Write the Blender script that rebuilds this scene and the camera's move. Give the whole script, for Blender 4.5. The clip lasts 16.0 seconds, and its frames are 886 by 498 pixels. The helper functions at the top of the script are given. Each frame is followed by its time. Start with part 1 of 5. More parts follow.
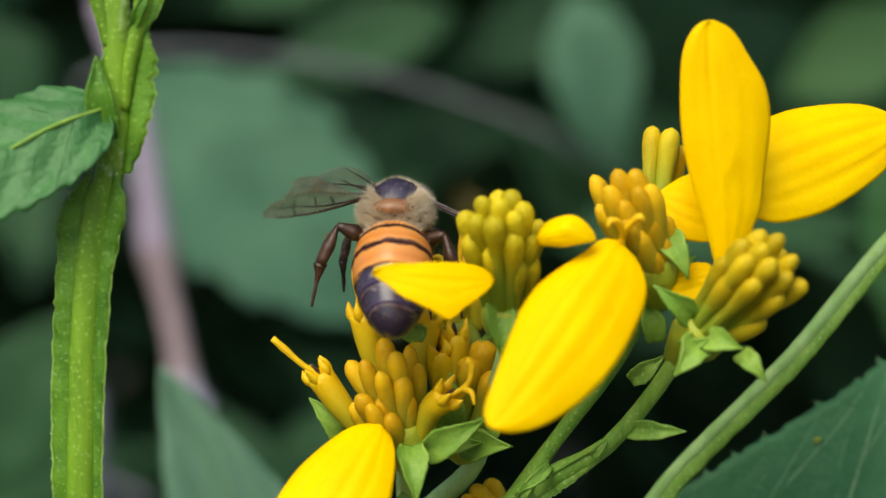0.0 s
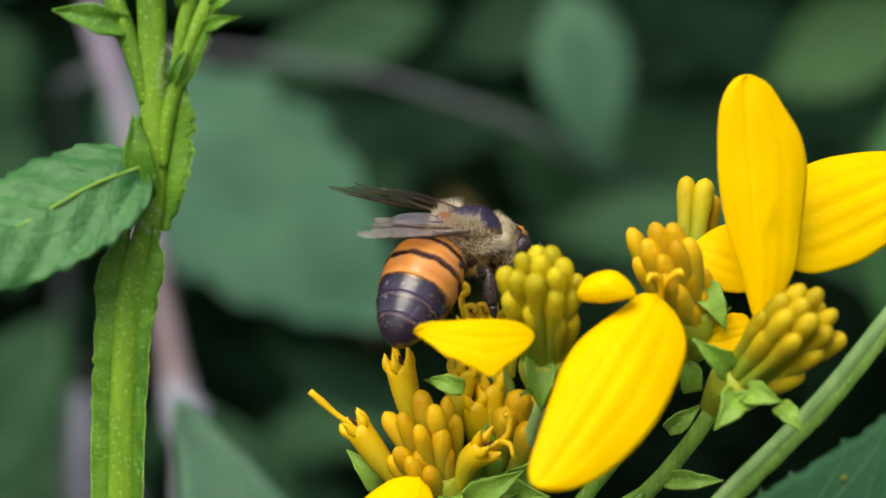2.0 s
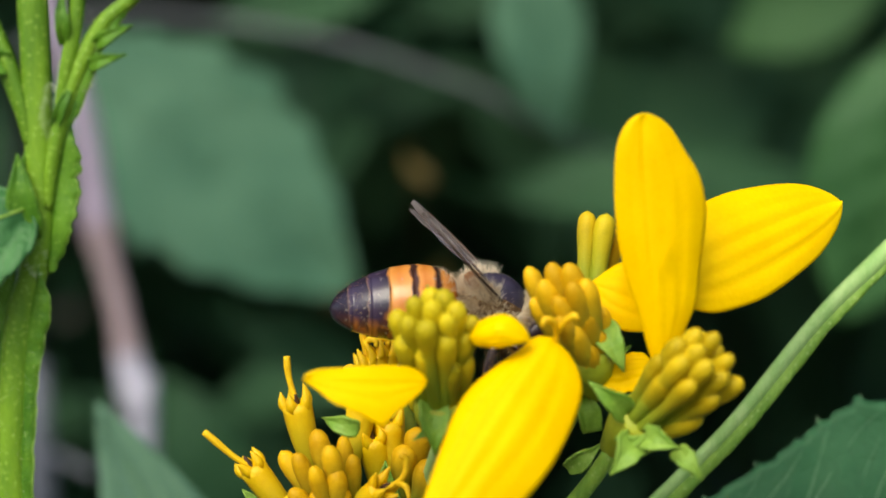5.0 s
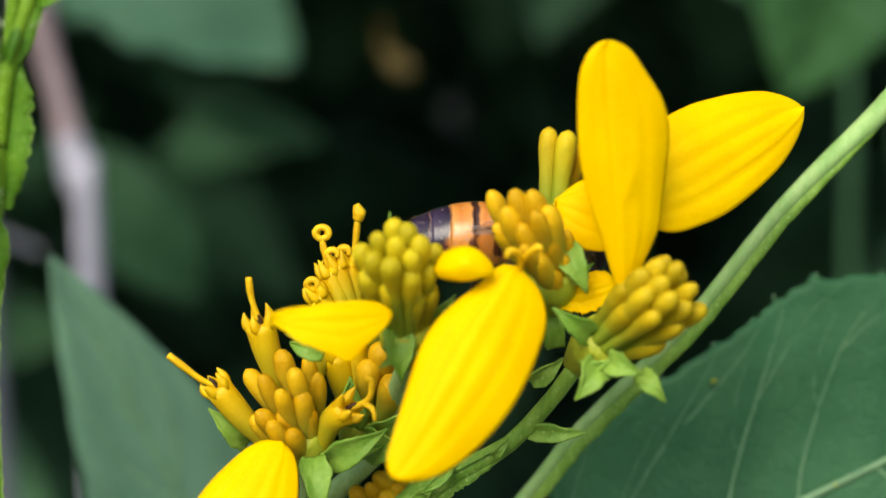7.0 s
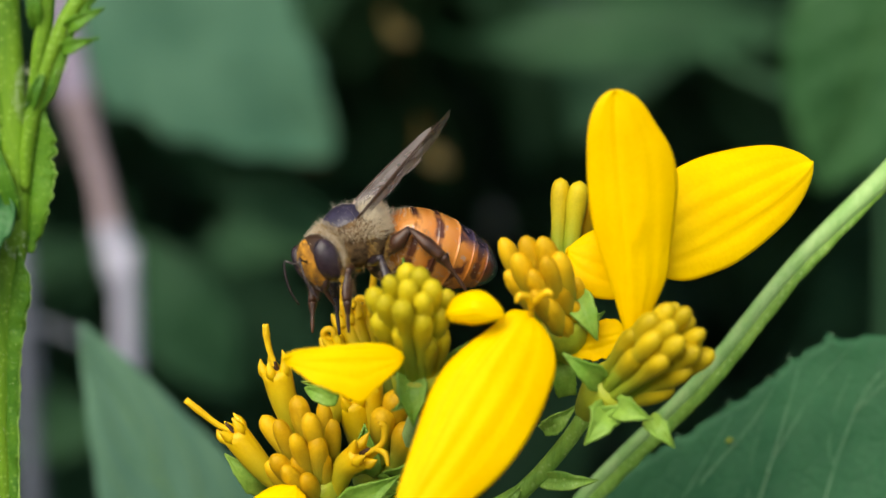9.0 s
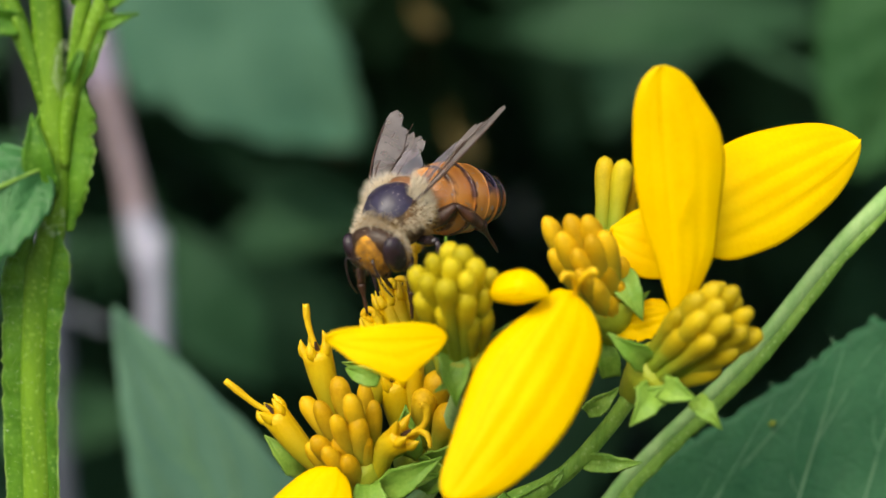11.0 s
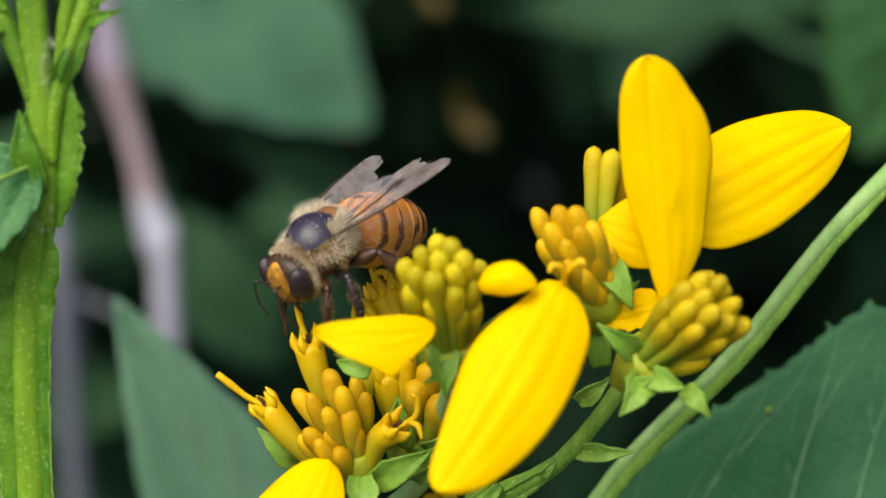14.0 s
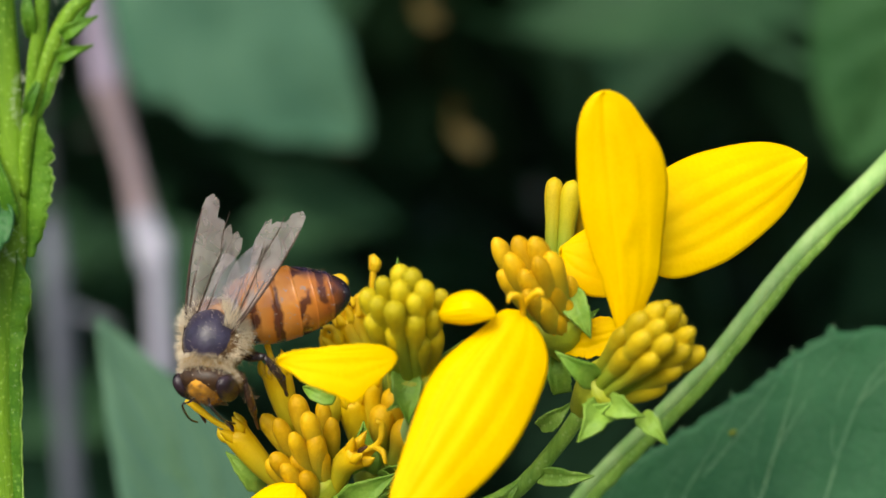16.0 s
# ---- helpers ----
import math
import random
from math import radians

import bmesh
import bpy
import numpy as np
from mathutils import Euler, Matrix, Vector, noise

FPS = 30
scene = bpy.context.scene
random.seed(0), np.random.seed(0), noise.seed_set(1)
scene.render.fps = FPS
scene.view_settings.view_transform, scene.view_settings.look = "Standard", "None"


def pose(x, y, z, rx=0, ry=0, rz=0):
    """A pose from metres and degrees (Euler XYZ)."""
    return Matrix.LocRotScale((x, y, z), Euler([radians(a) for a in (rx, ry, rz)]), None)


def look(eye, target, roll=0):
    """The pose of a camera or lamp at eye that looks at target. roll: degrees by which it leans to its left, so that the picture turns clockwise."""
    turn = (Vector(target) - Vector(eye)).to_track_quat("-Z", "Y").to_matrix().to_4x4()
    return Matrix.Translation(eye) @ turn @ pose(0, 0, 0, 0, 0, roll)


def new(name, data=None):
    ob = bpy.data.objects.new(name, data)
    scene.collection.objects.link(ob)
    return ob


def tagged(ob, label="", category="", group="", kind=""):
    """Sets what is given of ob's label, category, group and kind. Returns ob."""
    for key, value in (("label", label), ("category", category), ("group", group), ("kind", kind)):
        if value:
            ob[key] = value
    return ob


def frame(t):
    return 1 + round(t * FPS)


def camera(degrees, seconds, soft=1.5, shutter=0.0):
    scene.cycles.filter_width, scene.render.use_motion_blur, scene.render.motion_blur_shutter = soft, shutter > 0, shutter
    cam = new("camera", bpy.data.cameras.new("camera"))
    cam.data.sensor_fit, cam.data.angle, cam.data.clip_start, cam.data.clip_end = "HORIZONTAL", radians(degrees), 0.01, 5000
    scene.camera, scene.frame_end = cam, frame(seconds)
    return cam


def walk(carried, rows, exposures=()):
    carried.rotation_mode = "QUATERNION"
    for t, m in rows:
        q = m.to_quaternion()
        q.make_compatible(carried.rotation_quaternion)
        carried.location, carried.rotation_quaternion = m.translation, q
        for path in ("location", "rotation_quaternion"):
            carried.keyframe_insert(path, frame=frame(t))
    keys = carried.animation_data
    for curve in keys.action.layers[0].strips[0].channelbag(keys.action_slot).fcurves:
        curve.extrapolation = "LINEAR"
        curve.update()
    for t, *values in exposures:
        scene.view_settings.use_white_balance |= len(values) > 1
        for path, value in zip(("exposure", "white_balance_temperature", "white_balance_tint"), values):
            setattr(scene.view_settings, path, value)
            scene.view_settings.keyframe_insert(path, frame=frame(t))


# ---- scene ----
cam = camera(26.0, 16.0, soft=1.5)
cam.data.dof.use_dof = True
cam.data.dof.focus_distance = 0.1185
cam.data.dof.aperture_fstop = 26.0
PATH = [
    (0, (0.00026, -0.11348, 0.80748), (-0.00768, -0.00404, 0.79967), 0.96),
    (0.5, (-0.00008, -0.11296, 0.80707), (-0.00857, -0.00354, 0.79972), 0.63),
    (1, (-0.00039, -0.11231, 0.80733), (-0.00805, -0.00307, 0.79688), 1.13),
    (1.5, (-0.00073, -0.11238, 0.80835), (-0.00750, -0.00295, 0.79947), 0.91),
    (2, (-0.00363, -0.11372, 0.81180), (-0.01001, -0.00427, 0.80289), 0.55),
    (2.5, (-0.00105, -0.11362, 0.81147), (-0.00818, -0.00415, 0.80339), 0.76),
    (3, (0.00168, -0.11236, 0.81293), (-0.00493, -0.00282, 0.80529), 0.79),
    (3.5, (0.00421, -0.11093, 0.81407), (-0.00265, -0.00144, 0.80602), 0.47),
    (3.7, (0.00327, -0.11100, 0.81435), (-0.00306, -0.00150, 0.80598), 0.48),
    (6, (-0.00036, -0.10948, 0.82595), (-0.00384, -0.00161, 0.80471), 0.29),
    (6.5, (-0.00179, -0.10771, 0.83074), (-0.00280, -0.00114, 0.80349), -0.08),
    (7, (-0.00056, -0.10776, 0.82958), (-0.00186, -0.00155, 0.80100), -0.18),
    (7.5, (0.00155, -0.10793, 0.82919), (0.00097, -0.00153, 0.80128), 0.10),
    (8, (0.00403, -0.10782, 0.82571), (0.00225, -0.00138, 0.79801), 0.12),
    (8.5, (0.00371, -0.10897, 0.82564), (0.00132, -0.00201, 0.80004), 0.16),
    (9, (0.00143, -0.11054, 0.82647), (-0.00250, -0.00293, 0.80400), -0.14),
    (9.5, (0.00050, -0.11066, 0.82548), (-0.00474, -0.00313, 0.80293), 0.07),
    (10, (0.00051, -0.10925, 0.82565), (-0.00441, -0.00185, 0.80236), -0.06),
    (10.2, (0.00018, -0.10907, 0.82569), (-0.00524, -0.00169, 0.80242), -0.14),
    (12.5, (0.00023, -0.11002, 0.82475), (-0.00428, -0.00238, 0.80252), -0.65),
    (13, (0.00229, -0.10967, 0.82604), (-0.00213, -0.00214, 0.80330), -0.64),
    (13.5, (0.00274, -0.10899, 0.82763), (-0.00275, -0.00186, 0.80324), -0.95),
    (14, (0.00192, -0.10922, 0.82620), (-0.00436, -0.00208, 0.80209), -0.98),
    (14.5, (0.00158, -0.10959, 0.82799), (-0.00429, -0.00261, 0.80303), -0.60),
    (15, (0.00223, -0.11034, 0.82784), (-0.00411, -0.00316, 0.80396), -0.71),
    (15.5, (0.00459, -0.11047, 0.82895), (-0.00176, -0.00330, 0.80497), -0.92),
    (16, (0.00461, -0.11127, 0.82800), (-0.00198, -0.00406, 0.80430), -0.97),
]
walk(cam, [(t, look(eye, target, roll)) for t, eye, target, roll in PATH], [(0.0, 1.0, 6900, 4), (1.5, 1.0, 6900, 4), (2.5, 1.05, 6900, 4), (12.5, 1.05, 6900, 4), (16.0, 1.1, 6900, 4)])

# ---- light: open shade under a bright overcast sky ----
world = bpy.data.worlds.new("sky")
scene.world = world
world.use_nodes = True
wn, wl = world.node_tree.nodes, world.node_tree.links
sky = wn.new("ShaderNodeTexSky")
sky.sky_type = "NISHITA"
sky.sun_disc = False
sky.sun_elevation, sky.sun_rotation = radians(58), radians(200)
sky.air_density, sky.dust_density, sky.ozone_density = 1.0, 3.0, 1.0
wn["Background"].inputs["Strength"].default_value = 0.1
wl.new(sky.outputs["Color"], wn["Background"].inputs["Color"])
sun = new("sun", bpy.data.lights.new("sun", "SUN"))
sun.data.energy, sun.data.angle, sun.data.color = 1.5, radians(40), (1.0, 0.93, 0.82)
sun.matrix_basis = look((-0.7, -1.6, 2.45), (0, 0, 0.8))

# ---- materials ----
U = 0.001          # everything small is written in millimetres
FLOWER = 0.8       # height of the flowers over the ground


def at(x, y, z):
    return Vector((x * U, y * U, FLOWER + z * U))


def node_material(name):
    m = bpy.data.materials.new(name)
    m.use_nodes = True
    return m, m.node_tree.nodes, m.node_tree.links, m.node_tree.nodes["Principled BSDF"]


def ramp(nodes, stops, mode="LINEAR"):
    r = nodes.new("ShaderNodeValToRGB")
    r.color_ramp.interpolation = mode
    while len(r.color_ramp.elements) < len(stops):
        r.color_ramp.elements.new(0.5)
    for e, (p, c) in zip(r.color_ramp.elements, stops):
        e.position, e.color = p, (*c, 1)
    return r


def blend(nodes, links, fac, a, colour):
    mx = nodes.new("ShaderNodeMix")
    mx.data_type = "RGBA"
    links.new(fac, mx.inputs["Factor"])
    links.new(a, mx.inputs[6])
    mx.inputs[7].default_value = (*colour, 1)
    return mx.outputs[2]


def surface(name, dark, light, size, rough=0.5, bump=0.2, fine=None, thin=0.0, spec=0.4, stretch=(1, 1, 1), shift=0.25, net=0.0, speck=None, root=None):
    """A living surface: two scales of noise between two colours, relief, and light that shines through (thin). size: grain in mm."""
    m, n, l, b = node_material(name)
    co = n.new("ShaderNodeTexCoord")
    mp = n.new("ShaderNodeMapping")
    mp.inputs["Scale"].default_value = stretch
    l.new(co.outputs["Object"], mp.inputs["Vector"])
    big, small = n.new("ShaderNodeTexNoise"), n.new("ShaderNodeTexNoise")
    big.inputs["Scale"].default_value = 1 / (size * U)
    small.inputs["Scale"].default_value = 1 / ((fine or size / 6) * U)
    big.inputs["Detail"].default_value, small.inputs["Detail"].default_value = 3, 4
    for q in (big, small):
        l.new(mp.outputs["Vector"], q.inputs["Vector"])
    info = n.new("ShaderNodeObjectInfo")
    add = n.new("ShaderNodeMath")
    add.operation = "MULTIPLY_ADD"
    add.inputs[1].default_value = shift
    l.new(info.outputs["Random"], add.inputs[0])
    mixf = n.new("ShaderNodeMath")
    mixf.operation = "MULTIPLY_ADD"
    mixf.inputs[1].default_value = 0.35
    l.new(small.outputs["Fac"], mixf.inputs[0])
    l.new(big.outputs["Fac"], mixf.inputs[2])
    sub = n.new("ShaderNodeMath")
    sub.operation = "SUBTRACT"
    sub.inputs[1].default_value = 0.18 + shift / 2
    l.new(mixf.outputs[0], sub.inputs[0])
    l.new(sub.outputs[0], add.inputs[2])
    r = ramp(n, [(0.28, dark), (0.72, light)])
    l.new(add.outputs[0], r.inputs["Fac"])
    tint = r.outputs["Color"]
    if speck:                           # pale flecks
        vs = n.new("ShaderNodeTexVoronoi")
        vs.inputs["Scale"].default_value = 1 / (speck[0] * U)
        l.new(co.outputs["Object"], vs.inputs["Vector"])
        dot = n.new("ShaderNodeMapRange")
        dot.inputs["From Min"].default_value, dot.inputs["From Max"].default_value = 0.34, 0.05
        l.new(vs.outputs["Distance"], dot.inputs["Value"])
        tint = blend(n, l, dot.outputs[0], tint, speck[1])
    if root:                            # another colour at the foot, by the mesh's own attribute
        at_ = n.new("ShaderNodeAttribute")
        at_.attribute_name = "along"
        up = n.new("ShaderNodeMapRange")
        up.inputs["From Min"].default_value, up.inputs["From Max"].default_value = 0.9, 0.42
        l.new(at_.outputs["Fac"], up.inputs["Value"])
        tint = blend(n, l, up.outputs[0], tint, root)
    l.new(tint, b.inputs["Base Color"])
    b.inputs["Roughness"].default_value = rough
    b.inputs["Specular IOR Level"].default_value = spec
    bp = n.new("ShaderNodeBump")
    bp.inputs["Strength"].default_value, bp.inputs["Distance"].default_value = bump, size * U * 0.1
    l.new(small.outputs["Fac"], bp.inputs["Height"])
    l.new(bp.outputs["Normal"], b.inputs["Normal"])
    if net:
        vo = n.new("ShaderNodeTexVoronoi")
        vo.feature = "DISTANCE_TO_EDGE"
        vo.inputs["Scale"].default_value = 1 / (net * U)
        l.new(co.outputs["Object"], vo.inputs["Vector"])
        edge = n.new("ShaderNodeMapRange")
        edge.inputs["From Max"].default_value = 0.16
        l.new(vo.outputs["Distance"], edge.inputs["Value"])
        b2 = n.new("ShaderNodeBump")
        b2.inputs["Strength"].default_value, b2.inputs["Distance"].default_value = 0.22, net * U * 0.08
        l.new(edge.outputs[0], b2.inputs["Height"])
        l.new(bp.outputs["Normal"], b2.inputs["Normal"])
        l.new(b2.outputs["Normal"], b.inputs["Normal"])
    if thin:
        tr, mx = n.new("ShaderNodeBsdfTranslucent"), n.new("ShaderNodeMixShader")
        l.new(tint, tr.inputs["Color"])
        mx.inputs["Fac"].default_value = thin
        l.new(b.outputs["BSDF"], mx.inputs[1])
        l.new(tr.outputs["BSDF"], mx.inputs[2])
        l.new(mx.outputs["Shader"], n["Material Output"].inputs["Surface"])
    return m


PETAL = surface("petal", (0.91, 0.565, 0.002), (0.98, 0.665, 0.004), 4.0, 0.6, 0.12, 0.25, thin=0.22, spec=0.08, shift=0.1)
BUD = surface("bud", (0.53, 0.295, 0.004), (0.77, 0.465, 0.009), 1.4, 0.55, 0.35, 0.14, thin=0.1, spec=0.22, shift=0.45, root=(0.3, 0.33, 0.03))
BUD_MID = surface("olive_bud", (0.43, 0.31, 0.006), (0.67, 0.475, 0.012), 1.4, 0.55, 0.35, 0.14, thin=0.1, spec=0.22, shift=0.5, root=(0.25, 0.32, 0.025))
BUD_GREEN = surface("young_bud", (0.41, 0.335, 0.008), (0.64, 0.5, 0.013), 1.4, 0.55, 0.35, 0.14, thin=0.1, spec=0.22, shift=0.5, root=(0.23, 0.31, 0.022))
FLORET = surface("open_floret", (0.8, 0.49, 0.004), (0.93, 0.64, 0.008), 1.4, 0.5, 0.3, 0.2, thin=0.2, root=(0.5, 0.42, 0.015))
STIGMA = surface("stigma", (0.8, 0.47, 0.004), (0.92, 0.62, 0.01), 0.5, 0.6, 0.5, 0.08, thin=0.15)
ANTHER = surface("anther", (0.02, 0.008, 0.004), (0.06, 0.025, 0.01), 0.5, 0.5, 0.4, 0.1)
BRACT = surface("bract", (0.16, 0.33, 0.032), (0.3, 0.48, 0.075), 1.6, 0.5, 0.35, 0.2, thin=0.25)
RECEPTACLE = surface("receptacle", (0.22, 0.28, 0.015), (0.36, 0.4, 0.025), 1.4, 0.5, 0.35, 0.2)
STALK = surface("stalk", (0.12, 0.26, 0.025), (0.25, 0.42, 0.06), 1.2, 0.55, 0.5, 0.15, stretch=(1, 1, 0.35), speck=(0.4, (0.3, 0.45, 0.12)))
STALK_PALE = surface("pale_stalk", (0.22, 0.4, 0.11), (0.38, 0.55, 0.21), 1.2, 0.6, 0.4, 0.15, stretch=(1, 1, 0.35))
STEM = surface("winged_stem", (0.09, 0.21, 0.008), (0.2, 0.37, 0.02), 1.5, 0.5, 0.5, 0.14, stretch=(1, 1, 0.25), speck=(0.36, (0.3, 0.47, 0.08)))
WING_EDGE = surface("stem_wing", (0.06, 0.185, 0.008), (0.14, 0.32, 0.02), 1.5, 0.5, 0.5, 0.2, thin=0.2, speck=(0.4, (0.2, 0.38, 0.05)))
LEAF = surface("leaf", (0.017, 0.088, 0.034), (0.04, 0.146, 0.058), 9.0, 0.5, 0.22, 0.35, thin=0.18, spec=0.22, net=1.7)
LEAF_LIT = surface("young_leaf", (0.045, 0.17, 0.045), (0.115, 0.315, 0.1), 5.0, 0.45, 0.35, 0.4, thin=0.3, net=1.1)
LEAF_BLUE = surface("leaf_underside", (0.054, 0.145, 0.088), (0.096, 0.21, 0.128), 20.0, 0.6, 0.3, 1.0, thin=0.15, spec=0.2)
LEAF_PALE = surface("pale_leaf", (0.068, 0.162, 0.106), (0.115, 0.228, 0.152), 16.0, 0.6, 0.1, 1.0, thin=0.15, spec=0.25)
LEAF_FAR = surface("far_leaf", (0.026, 0.095, 0.028), (0.06, 0.155, 0.05), 30.0, 0.55, 0.3, 3.0, thin=0.15, spec=0.25, shift=0.5)
# a darker far_leaf: the thicket's shade is put into the base colour
LEAF_SHADED = surface("shaded_leaf", (0.013, 0.05, 0.021), (0.031, 0.093, 0.039), 24.0, 0.6, 0.3, 3.0, thin=0.15, spec=0.2, shift=0.6)
LEAF_DRY = surface("yellowed_leaf", (0.062, 0.045, 0.008), (0.11, 0.08, 0.015), 10.0, 0.6, 0.3, 1.0, thin=0.2)
VEIN = surface("vein", (0.09, 0.2, 0.095), (0.165, 0.295, 0.15), 2.0, 0.5, 0.3, 0.4)
TWIG = surface("twig", (0.075, 0.085, 0.1), (0.135, 0.145, 0.16), 6.0, 0.8, 0.5, 1.0, stretch=(1, 1, 0.3))
CANE = surface("cane", (0.27, 0.22, 0.3), (0.4, 0.34, 0.45), 12.0, 0.6, 0.4, 1.5, stretch=(1, 1, 0.3))
CANE_PINK = surface("pink_cane", (0.23, 0.165, 0.18), (0.34, 0.26, 0.28), 10.0, 0.6, 0.4, 1.5, stretch=(1, 1, 0.3))
CANE_GREY = surface("grey_cane", (0.3, 0.3, 0.38), (0.44, 0.43, 0.52), 12.0, 0.6, 0.4, 1.5, stretch=(1, 1, 0.3))
# grey_cane at about a third of its colour, shade painted in
CANE_SHADED = surface("shaded_cane", (0.1, 0.11, 0.14), (0.17, 0.18, 0.22), 12.0, 0.6, 0.4, 1.5, stretch=(1, 1, 0.3))
SOIL = surface("soil", (0.02, 0.016, 0.01), (0.06, 0.05, 0.03), 60.0, 0.9, 0.8, 8.0)
HEDGE = surface("undergrowth", (0.02, 0.065, 0.031), (0.052, 0.128, 0.059), 60.0, 0.65, 0.3, 8.0, spec=0.2)
THICKET = surface("far_thicket", (0.043, 0.115, 0.06), (0.1, 0.23, 0.11), 90.0, 0.7, 0.3, 12.0)


# ---- mesh helpers ----
def part(name, bm, material, parent, label="", smooth=True):
    """Links a bmesh, drawn in the space of its thing, as one mesh object under a thing or a part."""
    me = bpy.data.meshes.new(name)
    bm.normal_update()
    bm.to_mesh(me)
    bm.free()
    if smooth:
        me.polygons.foreach_set("use_smooth", [True] * len(me.polygons))
    me.materials.append(material)
    ob = new(name, me)
    ob.parent = parent
    return tagged(ob, label)


def thing(name, where, label, category, group="", kind=""):
    ob = new(name)
    ob.empty_display_size = 0.002
    ob.location = where
    return tagged(ob, label, category, group, kind)


def curve(points, n):
    """n + 1 points on a smooth line through the given ones."""
    p = [Vector(q) for q in points]
    p = [p[0] * 2 - p[1], *p, p[-1] * 2 - p[-2]]
    out = []
    for k in range(n + 1):
        f = min(k * (len(p) - 3) / n, len(p) - 3 - 1e-6)
        i, t = int(f), f - int(f)
        a, b, c, d = p[i:i + 4]
        out.append(0.5 * (2 * b + (c - a) * t + (2 * a - 5 * b + 4 * c - d) * t * t + (3 * b - a - 3 * c + d) * t ** 3))
    return out


def tube(bm, points, radius, steps=12, sides=8, rough=0.0, flat=1.0):
    """A tapered, capped tube along a smooth line. radius: numbers along it. flat: its thickness to its width."""
    line = curve(points, steps)
    rings, side = [], Vector((0.83, 0.21, 0.52)).normalized()
    for k, c in enumerate(line):
        ahead = (line[min(k + 1, steps)] - line[max(k - 1, 0)]).normalized()
        side = (side - ahead * side.dot(ahead)).normalized()
        up = ahead.cross(side)
        f = k / steps * (len(radius) - 1)
        i = min(int(f), len(radius) - 2)
        r = radius[i] + (radius[i + 1] - radius[i]) * (f - i)
        ring = []
        for j in range(sides):
            a = 2 * math.pi * j / sides
            rr = r * (1 + rough * noise.noise(c / (r * 3 + 1e-9) + Vector((j * 1.7, 0, 0))))
            ring.append(bm.verts.new(c + side * math.cos(a) * rr + up * math.sin(a) * rr * flat))
        rings.append(ring)
    for a, b in zip(rings, rings[1:]):
        for j in range(sides):
            bm.faces.new((a[j], a[(j + 1) % sides], b[(j + 1) % sides], b[j]))
    bm.faces.new(rings[0][::-1])
    bm.faces.new(rings[-1])
    return bm


def grid(bm, rows):
    for a, b in zip(rows, rows[1:]):
        for j in range(len(a) - 1):
            bm.faces.new((a[j], a[j + 1], b[j + 1], b[j]))


def thick(ob, mm):
    m = ob.modifiers.new("thickness", "SOLIDIFY")
    m.thickness, m.offset = mm * U, 0
    return ob


def frame_of(base, tip, face):
    a = (tip - base).normalized()
    n = Vector(face)
    n = (n - a * n.dot(a)).normalized()
    return a, n, a.cross(n), (tip - base).length


def span(values, u):
    """A smooth line through evenly spaced values, at u from 0 to 1."""
    p = [2 * values[0] - values[1], *values, 2 * values[-1] - values[-2]]
    f = min(max(u, 0), 1 - 1e-6) * (len(values) - 1)
    i, t = int(f), f - int(f)
    a, b, c, d = p[i:i + 4]
    return 0.5 * (2 * b + (c - a) * t + (2 * a - 5 * b + 4 * c - d) * t * t + (3 * b - a - 3 * c + d) * t ** 3)


def petal(name, parent, base, tip, face, left, right, sag=0.6, cup=0.6, seed=0, material=None, label="", thickness=0.14, blister=(), gnaw=0.0, end=16, pleat=0.12, roll=0.0):
    """A strap-shaped ray: its half widths in mm from foot to tip on both sides, pleated, cupped, rounded at its end, and gnawed."""
    a, n, s, length = frame_of(base, tip, face)
    o = parent.location
    bm, rows, nu, nv = bmesh.new(), [], 56, 26
    for i in range(nu + 1):
        u, row = math.sin(i / nu * math.pi / 2) ** 1.1, []
        close = max(0.0, 1 - u ** end) ** 0.5 * max(0.0, 1 - (1 - u) ** 22) ** 0.5
        for j in range(nv + 1):
            v = j / nv * 2 - 1
            w = span(right if v > 0 else left, u) * close
            if gnaw:
                w *= 1 + gnaw * min(1, 2 * u) * (noise.noise(Vector((u * 17, seed, v > 0))) + 0.6 * noise.noise(Vector((u * 47, seed, 4))))
            uu = u - 0.012 * math.exp(-((v - 0.1) / 0.09) ** 2) * u ** 14
            lines = sum(math.exp(-((v - c) / 0.075) ** 2) * k for c, k in ((-0.5, 0.8), (-0.13, 1.0), (0.24, 0.7), (0.55, 1.0)))
            ridge = -pleat * lines * math.sin(math.pi * min(1, u * 0.94 + 0.03)) + 0.025 * noise.noise(Vector((u * 4, v * 16, seed)))
            wave = 0.35 * noise.noise(Vector((u * 2.2, v * 1.3, seed * 3.1))) * u
            h = sag * 4 * u * (1 - u) - cup * v * v * math.sin(math.pi * min(u * 0.9 + 0.1, 1)) + ridge + wave - roll * max(0.0, u - 0.55) ** 2 * 5
            h += sum(0.16 * math.exp(-((u - bu) * length / U / 0.4) ** 2 - ((v - bv) * w / 0.3) ** 2) for bu, bv in blister)
            row.append(bm.verts.new(base - o + a * length * uu + s * v * w * U + n * (h * U)))
        rows.append(row)
    grid(bm, rows)
    bmesh.ops.remove_doubles(bm, verts=bm.verts, dist=1e-6)
    return thick(part(name, bm, material or PETAL, parent, label), thickness)


